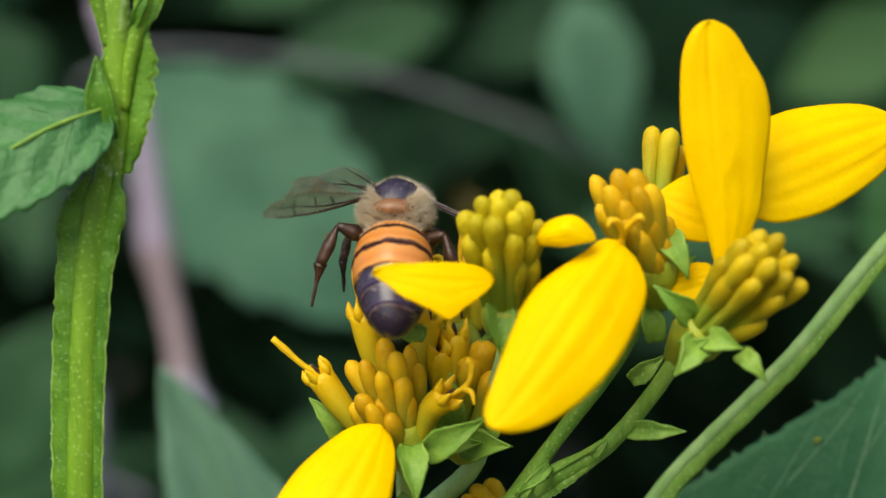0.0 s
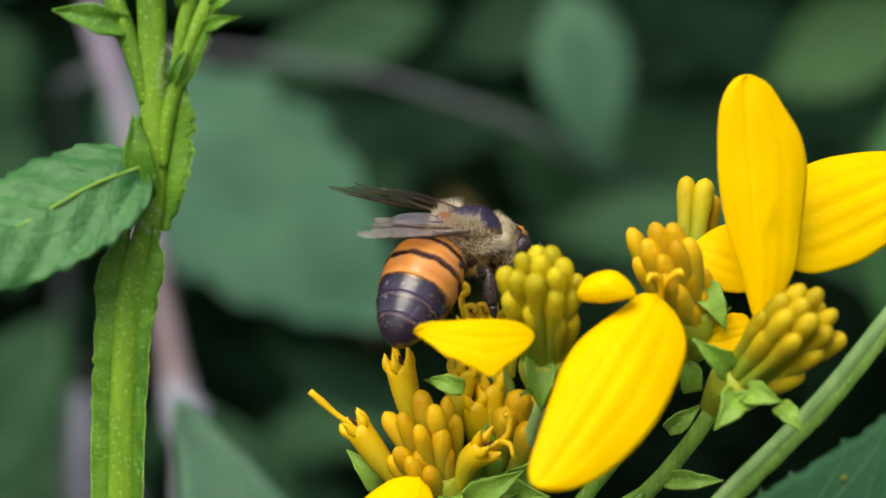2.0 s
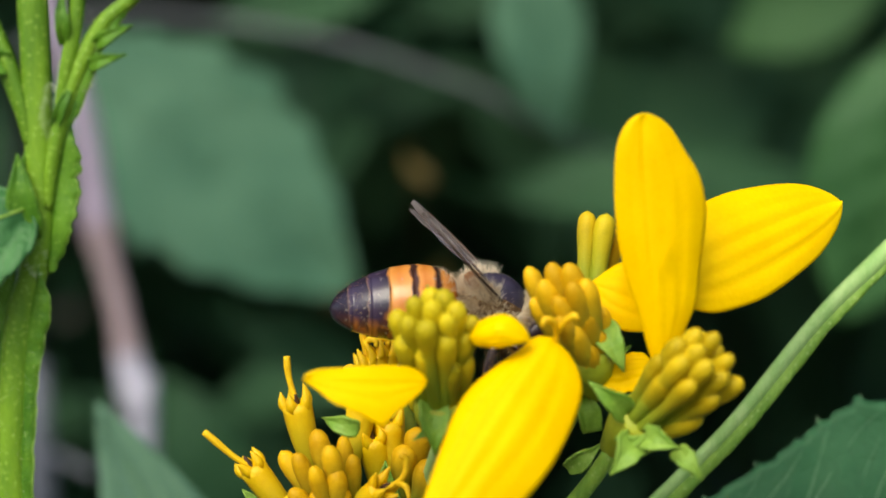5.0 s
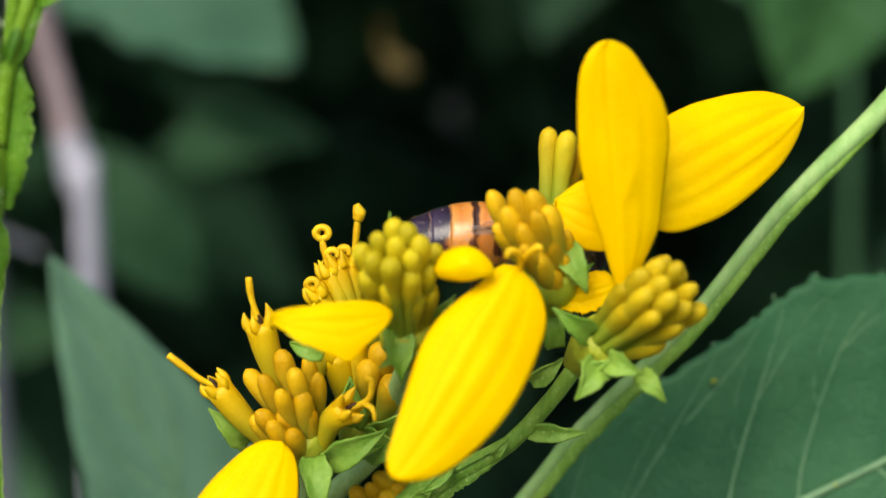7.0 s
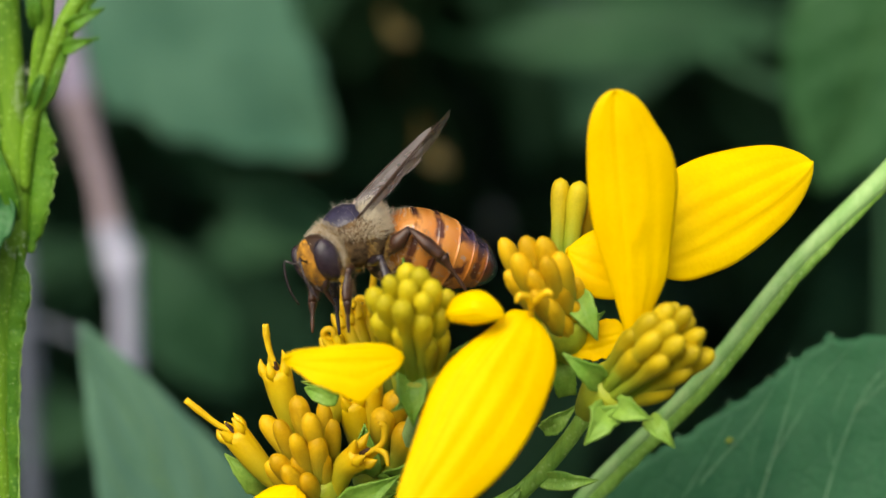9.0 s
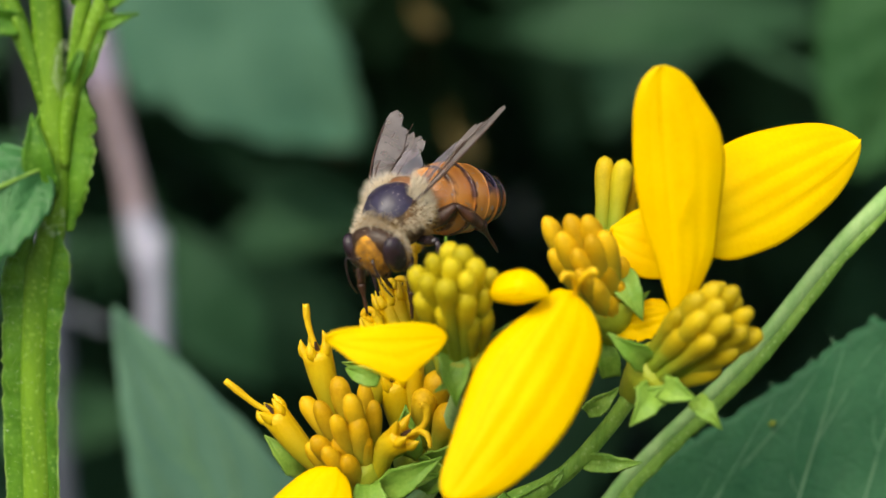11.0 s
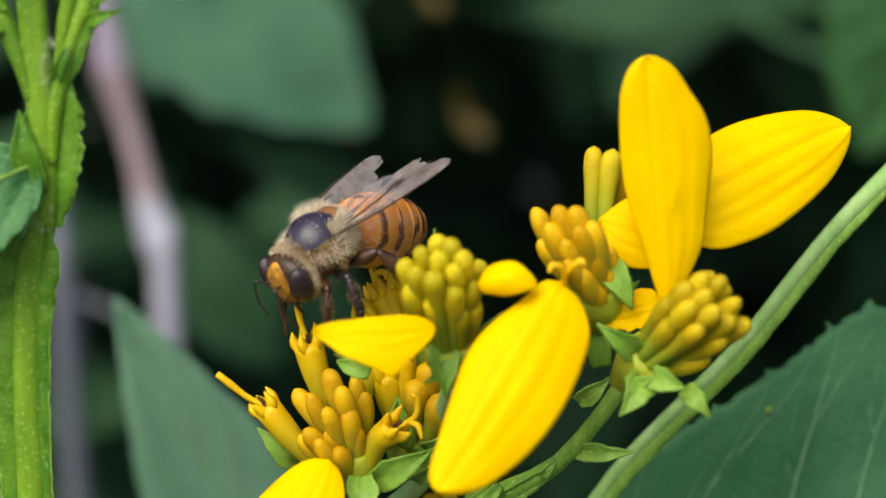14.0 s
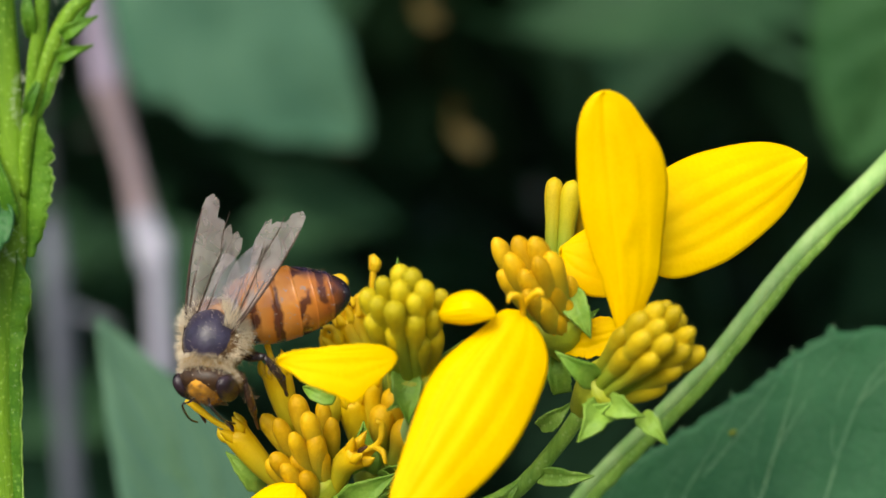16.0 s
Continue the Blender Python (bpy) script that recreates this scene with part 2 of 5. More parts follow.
def leaf_blade(bm, base, tip, face, width, sag=0.0, fold=0.1, teeth=0, depth=0.06, full=0.4, nu=40, nv=16, wave=0.0, seed=0.0, o=Vector(), nerves=0, relief=0.0, round_=0.85):
    """An ovate, toothed blade, and the function that gives its points by length (0 to 1) and breadth (-1 to 1)."""
    a, n, s, length = frame_of(base, tip, face)

    def place(u, v, lift=0.0):
        body = math.sin(math.pi * min(max(u, 0), 1) ** (math.log(0.5) / math.log(full))) ** round_ if 0 < u < 1 else 0.0
        w = width / 2 * body
        if teeth:
            k = (u * teeth) % 1
            w *= 1 - depth * abs(v) ** 6 * (1 - k) * (1.0 if k > 0.1 else k * 10)
        f = abs((u * nerves - abs(v) * 1.6) % 1 - 0.5) * 2 if nerves else 0
        h = sag * 4 * u * (1 - u) + fold * abs(v) * w + wave * noise.noise(Vector((u * 3, v * 1.4, seed))) * length
        h += relief * (math.cos(f * math.pi) * 0.5 + 0.35 * noise.noise(Vector((u * 14, v * 9, seed)))) * min(1, 4 * u * (1 - u) * 2)
        return base - o + a * length * u + s * v * w + n * (h + lift)

    rows = [[bm.verts.new(place(i / nu, j / nv * 2 - 1)) for j in range(nv + 1)] for i in range(nu + 1)]
    grid(bm, rows)
    bmesh.ops.remove_doubles(bm, verts=bm.verts, dist=1e-6)
    return place


# ---- flower heads ----
def along(ob, steps, sides):
    """Marks on a tube's mesh how far each ring lies from its foot."""
    marks_ = ob.data.attributes.new("along", "FLOAT", "POINT")
    marks_.data.foreach_set("value", [min(1.0, i // sides / steps) for i in range(len(ob.data.vertices))])
    return ob


def bud(parent, foot, tip, fat=1.0, material=None, bend=0.0, neck=0.43, long=1.0):
    """A closed floret: slender tube, swollen round-ended head."""
    o = parent.location
    d = tip - foot
    k = fat * random.uniform(0.84, 1.1)
    end, length = tip + d.normalized() * 0.5 * U, d.length / U + 0.5
    mid = foot + d * 0.5 + Vector((random.uniform(-0.2, 0.2), random.uniform(-0.2, 0.2), bend)) * U
    line = [foot - o, mid - o, end - o]
    steps = max(22, int(length * 6))
    radius = []
    for i in range(steps + 1):
        left = length * (1 - i / steps)          # mm to the end
        r = neck + (0.635 - neck) * math.exp(-((left - 1.05 * long) / (1.1 * long)) ** 2) - 0.12 * (i < 4)
        if left < 0.62 * long:
            r *= math.sqrt(max(0.004, 1 - (1 - left / (0.62 * long)) ** 2))
        radius.append(r * k * U)
    return along(part("bud", tube(bmesh.new(), line, radius, steps, 10, 0.05), material or BUD, parent), steps, 10)


def bract(parent, base, tip, face, width, name="bract", material=None, curl=0.5):
    """A small pointed bract: broad at its foot, keeled, with an uneven, faintly toothed margin."""
    a, n, s, length = frame_of(base, tip, face)
    o, seed = parent.location, base.x * 900 + base.z * 300
    bm, rows = bmesh.new(), []
    for i in range(19):
        u, row = i / 18, []
        for j in range(11):
            v = j / 10 * 2 - 1
            w = width * U / 2 * max(0.0, span((0.7, 0.9, 0.92, 0.74, 0.4, 0.0), u))
            w *= 1 + 0.2 * noise.noise(Vector((u * 4, v > 0, seed))) + 0.14 * noise.noise(Vector((u * 17, v > 0, seed + 4)))
            h = curl * 4 * u * (1 - u) + 0.22 * width * abs(v) ** 1.6 * (1 - 0.5 * u) - curl * 0.9 * u ** 3 + 0.1 * noise.noise(Vector((u * 4, v * 3, seed)))
            row.append(bm.verts.new(base - o + a * length * u + s * v * w + n * h * U))
        rows.append(row)
    grid(bm, rows)
    bmesh.ops.remove_doubles(bm, verts=bm.verts, dist=1e-6)
    return thick(part(name, bm, material or BRACT, parent), 0.13)


def open_floret(parent, line, r=0.62, stigma=None, lobes=True):
    """A trumpet-shaped floret with five pointed lobes, a dark anther tube and a curling stigma."""
    o = parent.location
    p = [q - o for q in line]
    bm = tube(bmesh.new(), p, [U * r * k for k in (0.6, 0.78, 0.95, 1.06, 1.1)], 10, 10, 0.05)
    tip, ahead = p[-1], (p[-1] - p[-2]).normalized()
    side = ahead.cross(Vector((0.3, 0.9, 0.2))).normalized()
    up = ahead.cross(side)
    if lobes:
        for k in range(5):
            a = 2 * math.pi * (k + 0.3) / 5
            out = side * math.cos(a) + up * math.sin(a)
            spread = random.uniform(-0.15, 0.3)
            tube(bm, [tip + out * r * U * 0.7 - ahead * 0.25 * U, tip + out * r * U * 0.95 + ahead * 0.25 * U, tip + out * (r + spread) * U + ahead * random.uniform(0.7, 1.1) * U], [0.34 * U, 0.36 * U, 0.24 * U, 0.03 * U], 6, 6)
    floret = along(part("open_floret", bm, FLORET, parent), 10, 10)
    part("anther", tube(bmesh.new(), [tip - ahead * 0.3 * U, tip + ahead * 0.4 * U, tip + ahead * 0.8 * U], [0.26 * U, 0.18 * U, 0.06 * U], 5, 7), ANTHER, floret, "dark brown anther tube")
    if stigma:
        q = [s - o for s in stigma]
        part("stigma", tube(bmesh.new(), [tip, *q], [0.2 * U, 0.19 * U, 0.2 * U, 0.24 * U, 0.2 * U], 12, 7, 0.1), STIGMA, floret, "long yellow style")
    return floret


def curl(parent, foot, d, size=0.45, turn=1):
    """One rolled arm of a stigma, in the plane that faces along y."""
    o = parent.parent.location if parent.parent else parent.location
    pts = [foot - o]
    for k in range(8):
        a = k / 7 * 5.4
        pts.append(foot - o + Vector((turn * (math.sin(a) * (1.15 - 0.07 * k)), 0.1 * k * d, 1.25 - math.cos(a) * (1 - 0.06 * k))) * size * U)
    return part("stigma_arm", tube(bmesh.new(), pts, [0.2 * U, 0.23 * U, 0.22 * U, 0.16 * U], 18, 7), STIGMA, parent)


def flower_head(base, tips, material, label, fat=1.0, cone=0.42, bend=0.0, long=1.0, deep=1.0):
    """A head of closed florets: receptacle, and every bud from it to its own tip."""
    base = at(*base)
    head = thing("yellow_flower", base, label, "flower", "flowers of the cluster")
    middle = sum((at(*t) for t in tips), Vector()) / len(tips)
    up = (middle - base).normalized()
    o = base
    bm = tube(bmesh.new(), [-up * 1.1 * U, up * 0.8 * deep * U, up * 2.5 * deep * U], [U * 0.65, U * 1.25 * deep ** 0.3, U * 1.7 * deep ** 0.4, U * 1.5 * deep ** 0.5], 8, 12, 0.08)
    part("receptacle", bm, RECEPTACLE, head, "green receptacle")
    for t in tips:
        p = at(*t)
        foot = base + up * 0.5 * U + (p - middle) * cone
        bud(head, foot, p, fat, material, bend, 0.43, long * random.uniform(0.92, 1.1))
    return head


# the head with two long standing rays
R = flower_head((6.4, 1.0, -6.4), [(10.31, -4.19, 0.78), (11.27, -4.24, 0.60), (10.33, -5.50, 0.12), (9.52, -5.46, -0.55), (8.75, -4.16, -1.83), (10.77, -5.83, -0.71), (12.07, -4.56, -0.54), (11.74, -4.98, -1.49), (12.68, -3.58, -2.03), (11.34, -4.36, -2.76), (9.97, -5.34, -1.84), (10.51, -2.70, -4.25), (9.34, -4.46, 0.25), (8.44, -3.64, -0.79), (11.70, -2.00, -0.48), (12.20, -1.00, -1.98), (10.90, -1.20, 0.12)], BUD_MID, "flower head of olive-yellow closed buds with four yellow rays", 0.98, 0.3, 0.0, 1.25, 1.15)
FRONT = Vector((0.1, -1, 0.15))
petal("petal", R, at(8.55, -1.4, -1.8), at(7.3, -1.6, 12.97), (0.16, -1, 0.1), (0.38, 0.67, 1.06, 1.55, 1.87, 1.97, 1.9, 1.72, 1.3), (0.48, 1.41, 2.34, 2.7, 3.05, 3.27, 3.0, 2.1, 1.45), 0.5, 0.7, 1, blister=((0.47, 0.22), (0.42, 0.2)), end=22, pleat=0.07)
petal("petal", R, at(8.98, 0.8, 3.05), at(20.05, 8.6, 7.25), (0.05, -1, 0.35), (2.2, 2.6, 3.3, 3.46, 3.41, 3.1, 2.65, 2.0, 1.0), (1.97, 2.76, 3.11, 3.27, 3.13, 2.84, 2.43, 1.75, 0.9), 0.8, 0.8, 2, end=18)
petal("petal", R, at(9.0, 2.2, 1.4), at(4.75, 2.8, 2.8), (0.1, -1, 0.5), (1.5, 2.0, 2.2, 1.9, 0.9), (1.6, 2.2, 2.4, 1.8, 0.6), 0.3, 0.4, 3, end=9)
petal("petal", R, at(8.2, 1.2, -1.9), at(4.1, 1.2, -2.75), (0.1, -1, 0.6), (0.9, 1.2, 1.35, 1.0, 0.5), (0.9, 1.0, 0.9, 0.6, 0.4), 0.3, 0.3, 4, gnaw=0.25, end=9)
for b, t, w in (((7.0, -2.4, -5.6), (5.85, -4.2, -7.1), 1.9), ((7.7, -2.8, -5.3), (9.35, -4.4, -5.55), 1.6), ((9.5, -2.6, -6.1), (10.85, -3.8, -7.4), 1.3),
                ((6.7, -1.2, -4.3), (4.6, -2.6, -2.35), 1.5), ((4.8, 2.0, -6.1), (4.25, 2.4, -3.4), 1.5), ((6.4, -1.6, -6.0), (7.6, -3.4, -5.2), 1.2)):
    bract(R, at(*b), at(*t), FRONT, w)

# the head with the large hanging ray
N = flower_head((4.87, 2.0, -3.02), [(1.03, 0.79, 3.51), (2.28, -0.75, 3.93), (3.26, -1.14, 3.95), (4.2, -1.33, 3.11), (1.34, -0.41, 1.86), (2.65, -1.77, 2.17), (4.12, -0.95, 1.39), (5.3, 0.59, 1.18), (1.84, -1.16, 2.99), (3.45, -1.91, 3.0), (4.83, 1.2, -0.05), (3.5, -1.6, 0.4), (4.5, -0.6, -0.8), (5.1, 0.0, -0.1), (2.8, -2.2, 1.1), (4.2, -0.2, -1.4)], BUD, "flower head of golden closed buds with one broad hanging ray", 1.08, 0.35, 0.0, 1.6)
petal("petal", N, at(2.4, -2.7, 0.3), at(-4.45, -10.2, -9.55), (0.12, -1, 0.42), (2.0, 3.0, 3.45, 3.68, 3.72, 3.51, 3.05, 2.3, 1.15), (1.15, 1.3, 1.9, 2.37, 2.34, 2.0, 1.6, 1.2, 0.95), 0.9, 1.0, 5, end=26, pleat=0.13)
style = part("style", tube(bmesh.new(), [at(2.5, -2.6, -0.4) - N.location, at(2.6, -3.0, 0.6) - N.location, at(2.9, -3.4, 1.2) - N.location, at(3.5, -3.9, 1.75) - N.location, at(3.75, -4.0, 1.5) - N.location], [0.2 * U, 0.19 * U, 0.2 * U, 0.24 * U, 0.1 * U], 14, 7), STIGMA, N, "curled yellow stigma")
part("stigma_arm", tube(bmesh.new(), [at(2.6, -3.0, 0.5) - N.location, at(2.4, -3.5, 1.3) - N.location, at(1.9, -3.9, 1.5) - N.location, at(1.7, -4.0, 1.1) - N.location], [0.18 * U, 0.22 * U, 0.22 * U, 0.1 * U], 12, 7), STIGMA, style)
for f, m, t, mat in (((4.9, 3.0, -2.6), (3.4, 4.2, 3.3), (4.4, 4.5, 6.4), BUD_MID), ((5.4, 2.4, -2.3), (4.3, 3.6, 3.0), (5.5, 4.0, 6.3), BUD_GREEN), ((5.3, 5.0, -3.1), (5.9, 5.0, 2.2), (6.0, 5.0, 5.3), BUD)):
    tagged(bud(N, at(*m) * 0.45 + at(*f) * 0.55, at(*t), 1.12, mat, 0.0, 0.5), "tall narrow bud")
petal("petal", N, at(-2.27, -4.0, 0.41), at(0.39, -5.2, 1.11), (0.1, -0.9, 0.6), (0.9, 1.25, 1.35, 1.25, 0.9), (0.35, 0.5, 0.65, 0.65, 0.5), 0.4, 0.8, 8, label="small rolled young ray", end=6, pleat=0.1, roll=1.2)
for b, t, w in (((5.2, 0.9, 0.5), (6.5, -0.5, -1.85), 1.7), ((5.4, 3.0, -2.2), (6.9, 2.0, -1.0), 1.3)):
    bract(N, at(*b), at(*t), FRONT, w)

# the green young head with the eaten ray
M = flower_head((-3.98, 0.0, -5.65), [(-5.49, -4.38, 2.35), (-6.45, -3.64, 1.43), (-3.84, -3.89, 2.71), (-3.11, -4.15, 2.05), (-4.39, -5.34, 2.32), (-5.74, -4.98, 1.36), (-6.04, -4.2, 0.13), (-4.7, -5.93, 1.27), (-3.57, -5.48, 1.62), (-4.92, -4.43, -0.56), (-3.6, -5.13, 0.37), (-2.61, -3.48, 0.2), (-4.05, -2.8, -1.67), (-2.3, -1.6, 0.9), (-4.6, -2.4, 2.6), (-3.3, -3.6, -1.4), (-2.7, -2.6, -1.1), (-3.6, -2.0, -3.2), (-3.0, -1.6, -2.6)], BUD_GREEN, "young flower head of greenish closed buds with a gnawed ray", 1.0, 0.3)
petal("petal", M, at(-4.7, -4.6, -2.0), at(-11.35, -7.0, -1.55), (0.05, -1, 0.45), (0.4, 0.95, 1.5, 2.05, 2.6, 2.3, 1.95, 1.62, 1.3, 0.62, 0.12), (0.45, 0.68, 0.8, 0.84, 0.82, 0.78, 0.72, 0.66, 0.6, 0.5, 0.35), 0.3, 0.15, 6, label="yellow ray with a gnawed end", gnaw=0.09, end=30, pleat=0.07)
for b, t, w in (((-4.55, -1.4, -3.5), (-4.25, -3.0, -6.5), 1.9), ((-8.9, 0.0, -5.8), (-11.1, 0.6, -5.35), 1.2), ((-3.4, -1.0, -4.5), (-5.3, -3.0, -5.6), 1.5), ((-4.9, 1.0, -1.4), (-4.9, -0.5, 2.7), 0.9), ((-3.0, 0.6, -4.6), (-1.2, 0.2, -2.4), 1.3)):
    bract(M, at(*b), at(*t), FRONT, w)

# the open head with florets in bloom
L = flower_head((-10.15, 3.0, -13.8), [(-13.72, 3.17, -8.28), (-12.63, 1.23, -7.93), (-11.64, 2.25, -6.74), (-10.74, 0.57, -7.32), (-10.11, 2.57, -7.18), (-9.53, 2.37, -8.26), (-11.56, 0.18, -8.48), (-10.31, 0.71, -8.74), (-12.78, 0.5, -9.92), (-10.89, 0.2, -11.0), (-11.6, 1.0, -10.2), (-12.1, 0.0, -10.4), (-9.9, 1.0, -9.9), (-13.2, 1.5, -10.6)], BUD, "flower head of orange-yellow buds and open florets with one ray", 0.98, 0.35, 0.0, 1.25)
petal("petal", L, at(-11.55, -0.4, -11.2), at(-16.3, -7.0, -19.4), (-0.1, -1, 0.5), (1.1, 1.85, 2.51, 3.03, 3.35, 3.24, 2.8, 2.2, 1.2), (1.3, 1.85, 2.34, 2.73, 2.91, 2.93, 2.83, 2.3, 1.2), 1.0, 0.9, 7, end=14, pleat=0.14)
open_floret(L, [at(-12.6, 2.6, -12.6), at(-14.0, 2.2, -10.8), at(-15.6, 2.0, -8.6)], 0.8, [at(-16.6, 1.8, -8.0), at(-17.5, 1.6, -7.2), at(-18.4, 1.5, -6.4)])
open_floret(L, [at(-11.6, 3.6, -10.0), at(-12.5, 3.2, -7.2), at(-13.0, 3.0, -4.9)], 0.85, [at(-13.4, 3.0, -3.6), at(-13.55, 3.0, -2.8), at(-13.6, 3.0, -2.0)])
f = open_floret(L, [at(-9.4, 2.2, -12.8), at(-8.7, 1.4, -10.6), at(-7.6, 0.6, -9.5)], 0.8, [at(-6.7, 0.2, -9.0), at(-6.2, 0.0, -8.4), at(-6.15, 0.0, -7.5), at(-6.5, -0.1, -7.3)])
part("stigma_arm", tube(bmesh.new(), [at(-6.7, 0.2, -9.0) - L.location, at(-6.1, -0.4, -9.1) - L.location, at(-5.9, -0.7, -9.8) - L.location], [0.18 * U, 0.2 * U, 0.1 * U], 8, 6), STIGMA, f)
open_floret(L, [at(-10.6, 4.6, -10.5), at(-9.6, 4.8, -7.6), at(-9.2, 5.0, -5.4)], 0.85)
for b, t, w in (((-13.9, 3.4, -12.6), (-16.1, 2.2, -10.2), 1.7), ((-9.0, 1.6, -13.2), (-5.4, 0.5, -10.9), 1.9), ((-9.7, 0.6, -12.6), (-9.2, -1.6, -15.5), 1.9), ((-8.9, 3.0, -13.0), (-5.6, 2.4, -12.6), 1.5), ((-10.6, 2.0, -16.0), (-9.0, 1.2, -17.5), 1.2)):
    bract(L, at(*b), at(*t), FRONT, w)

# the half-hidden head in full bloom behind
B = thing("yellow_flower", at(-7.4, 8.0, -7.5), "flower head of open orange-yellow florets with curled stigmas", "flower", "flowers of the cluster")
part("receptacle", tube(bmesh.new(), [Vector((0.2, 0, -2)) * U, Vector((0, 0, 0)), Vector((-0.4, 0, 1.6)) * U], [0.6 * U, 1.4 * U, 1.5 * U, 1.1 * U], 8, 12, 0.06), RECEPTACLE, B, "green receptacle")
for foot, top, arm in (((-7.8, 8.0, -6.6), (-9.2, 8.8, -3.3), (-9.6, 9.0, -1.3)), ((-7.5, 8.4, -6.4), (-8.7, 9.0, -2.9), None), ((-7.3, 9.0, -6.4), (-8.0, 9.6, -2.9), None), ((-8.2, 8.0, -7.0), (-9.9, 7.8, -4.5), None), ((-6.9, 9.6, -6.2), (-7.7, 10.0, -3.0), (-7.4, 10.0, -0.2)), ((-6.4, 8.6, -6.4), (-6.4, 8.8, -3.2), None)):
    f = open_floret(B, [at(*foot), (at(*foot) + at(*top)) / 2, at(*top)], 0.58, [at(*arm)] if arm else None)
    if arm and arm[0] < -9:
        curl(f, at(*arm), 1, 0.42, 1)
        curl(f, at(*arm), 1, 0.42, -1)
    elif arm:
        part("stigma_arm", tube(bmesh.new(), [at(*arm) - B.location, at(arm[0] + 0.1, 10, arm[2] + 0.5) - B.location, at(arm[0] - 0.1, 10, arm[2] + 1.0) - B.location], [0.36 * U, 0.44 * U, 0.2 * U], 6, 8, 0.2), STIGMA, f)
    else:
        curl(f, at(top[0] - 0.2, top[1] - 0.2, top[2] + 0.3), -1, 0.4, -1)
bract(B, at(-8.4, 7.0, -7.2), at(-11.3, 4.0, -6.0), FRONT, 1.7)

# the head of brown-tipped florets between
C = thing("yellow_flower", at(-7.0, 6.0, -13.0), "flower head of fading orange florets among green bracts", "flower", "flowers of the cluster")
part("receptacle", tube(bmesh.new(), [Vector((0.3, 0, -1.5)) * U, Vector((0, 0, 0)), Vector((0.3, 0, 1.6)) * U], [0.6 * U, 1.5 * U, 1.8 * U, 1.3 * U], 8, 12, 0.06), RECEPTACLE, C, "green receptacle")
for foot, top in (((-7.6, 5.6, -12.0), (-8.6, 5.0, -7.4)), ((-7.0, 5.0, -12.0), (-6.5, 4.0, -8.0)), ((-6.4, 5.6, -12.2), (-5.7, 4.4, -7.0)), ((-6.2, 5.0, -12.4), (-5.0, 3.6, -8.8)), ((-7.3, 5.6, -12.0), (-7.6, 5.6, -6.4)), ((-6.0, 6.0, -12.2), (-4.6, 5.6, -7.8))):
    if top[0] > -7 and top[1] < 5:
        bud(C, at(*foot), at(*top), 1.35, BUD)
    else:
        open_floret(C, [at(*foot), (at(*foot) + at(*top)) / 2, at(*top)], 0.9)
for b, t, w in (((-7.8, 4.6, -12.0), (-7.6, 3.2, -8.6), 2.2), ((-5.8, 4.6, -12.4), (-4.2, 2.6, -10.6), 2.2), ((-6.6, 4.6, -13.0), (-4.0, 1.5, -12.6), 2.4)):
    bract(C, at(*b), at(*t), FRONT, w)

# the low head below the fork
D = flower_head((-3.6, 9.0, -20.6), [(-7.6, 7.0, -17.5), (-6.6, 6.6, -17.0), (-6.1, 7.0, -16.5), (-5.2, 8.0, -16.3), (-6.9, 6.2, -18.3), (-5.7, 6.4, -17.5), (-5.0, 7.0, -17.2), (-6.0, 6.4, -19.0)], BUD, "low flower head of golden closed buds", 0.95, 0.4)
petal("petal", D, at(-7.8, 6.4, -18.4), at(-11.0, 2.5, -25.0), (-0.3, -1, 0.5), (0.5, 1.4, 1.9, 2.0, 1.7, 0.9), (0.5, 1.4, 1.9, 2.0, 1.6, 0.8), 0.6, 0.6, 9)


# ---- stalks of the cluster ----
def stalk(name, label, lines, material, bracts=()):
    first = at(*lines[0][0][0])
    ob = thing(name, first, label, "stem", "stalks of the cluster")
    for k, (pts, r) in enumerate(lines):
        part("stalk" if k == 0 else "branch", tube(bmesh.new(), [at(*p) - first for p in pts], [q * U for q in r], 26, 12, 0.07), material, ob)
    for b, t, w in bracts:
        bract(ob, at(*b), at(*t), FRONT, w, "stem_leaf", STALK)
    return ob


STALKS = [stalk("flower_stalk", "rough green flower stalk with small pointed bracts", [
    ([(6.2, 1.0, -6.6), (4.6, 2.0, -9.4), (1.9, 3.0, -12.8), (-1.7, 4.0, -15.2), (-4.6, 5.4, -18.2), (-8.2, 9.0, -25.0), (-12.0, 14.0, -42.0), (-13.6, 16.5, -75.0), (-15.5, 19.5, -140.0), (-18.0, 24.0, -300.0), (-22.0, 30.0, -805.0)], (0.52, 0.5, 0.55, 0.8, 1.0, 1.2, 1.4, 1.5, 1.6, 1.8, 2.6)),
    ([(4.5, 3.0, -3.3), (2.2, 4.0, -8.0), (-1.0, 5.0, -12.6), (-4.2, 5.6, -17.4)], (0.6, 0.5, 0.5, 0.6)),
    ([(-3.6, 9.0, -20.4), (-4.6, 9.0, -21.6), (-6.6, 8.4, -23.0)], (0.6, 0.5, 0.5))], STALK,
    (((3.3, 2.6, -11.6), (6.65, 1.6, -11.4), 1.35), ((3.4, 3.0, -8.6), (5.4, 2.6, -7.0), 1.2), ((-1.4, 3.0, -14.0), (-3.4, 2.0, -15.6), 0.8), ((1.0, 3.0, -13.4), (2.2, 2.4, -12.0), 0.7), ((-3.2, 4.0, -16.2), (-2.4, 3.0, -15.2), 0.7)))]
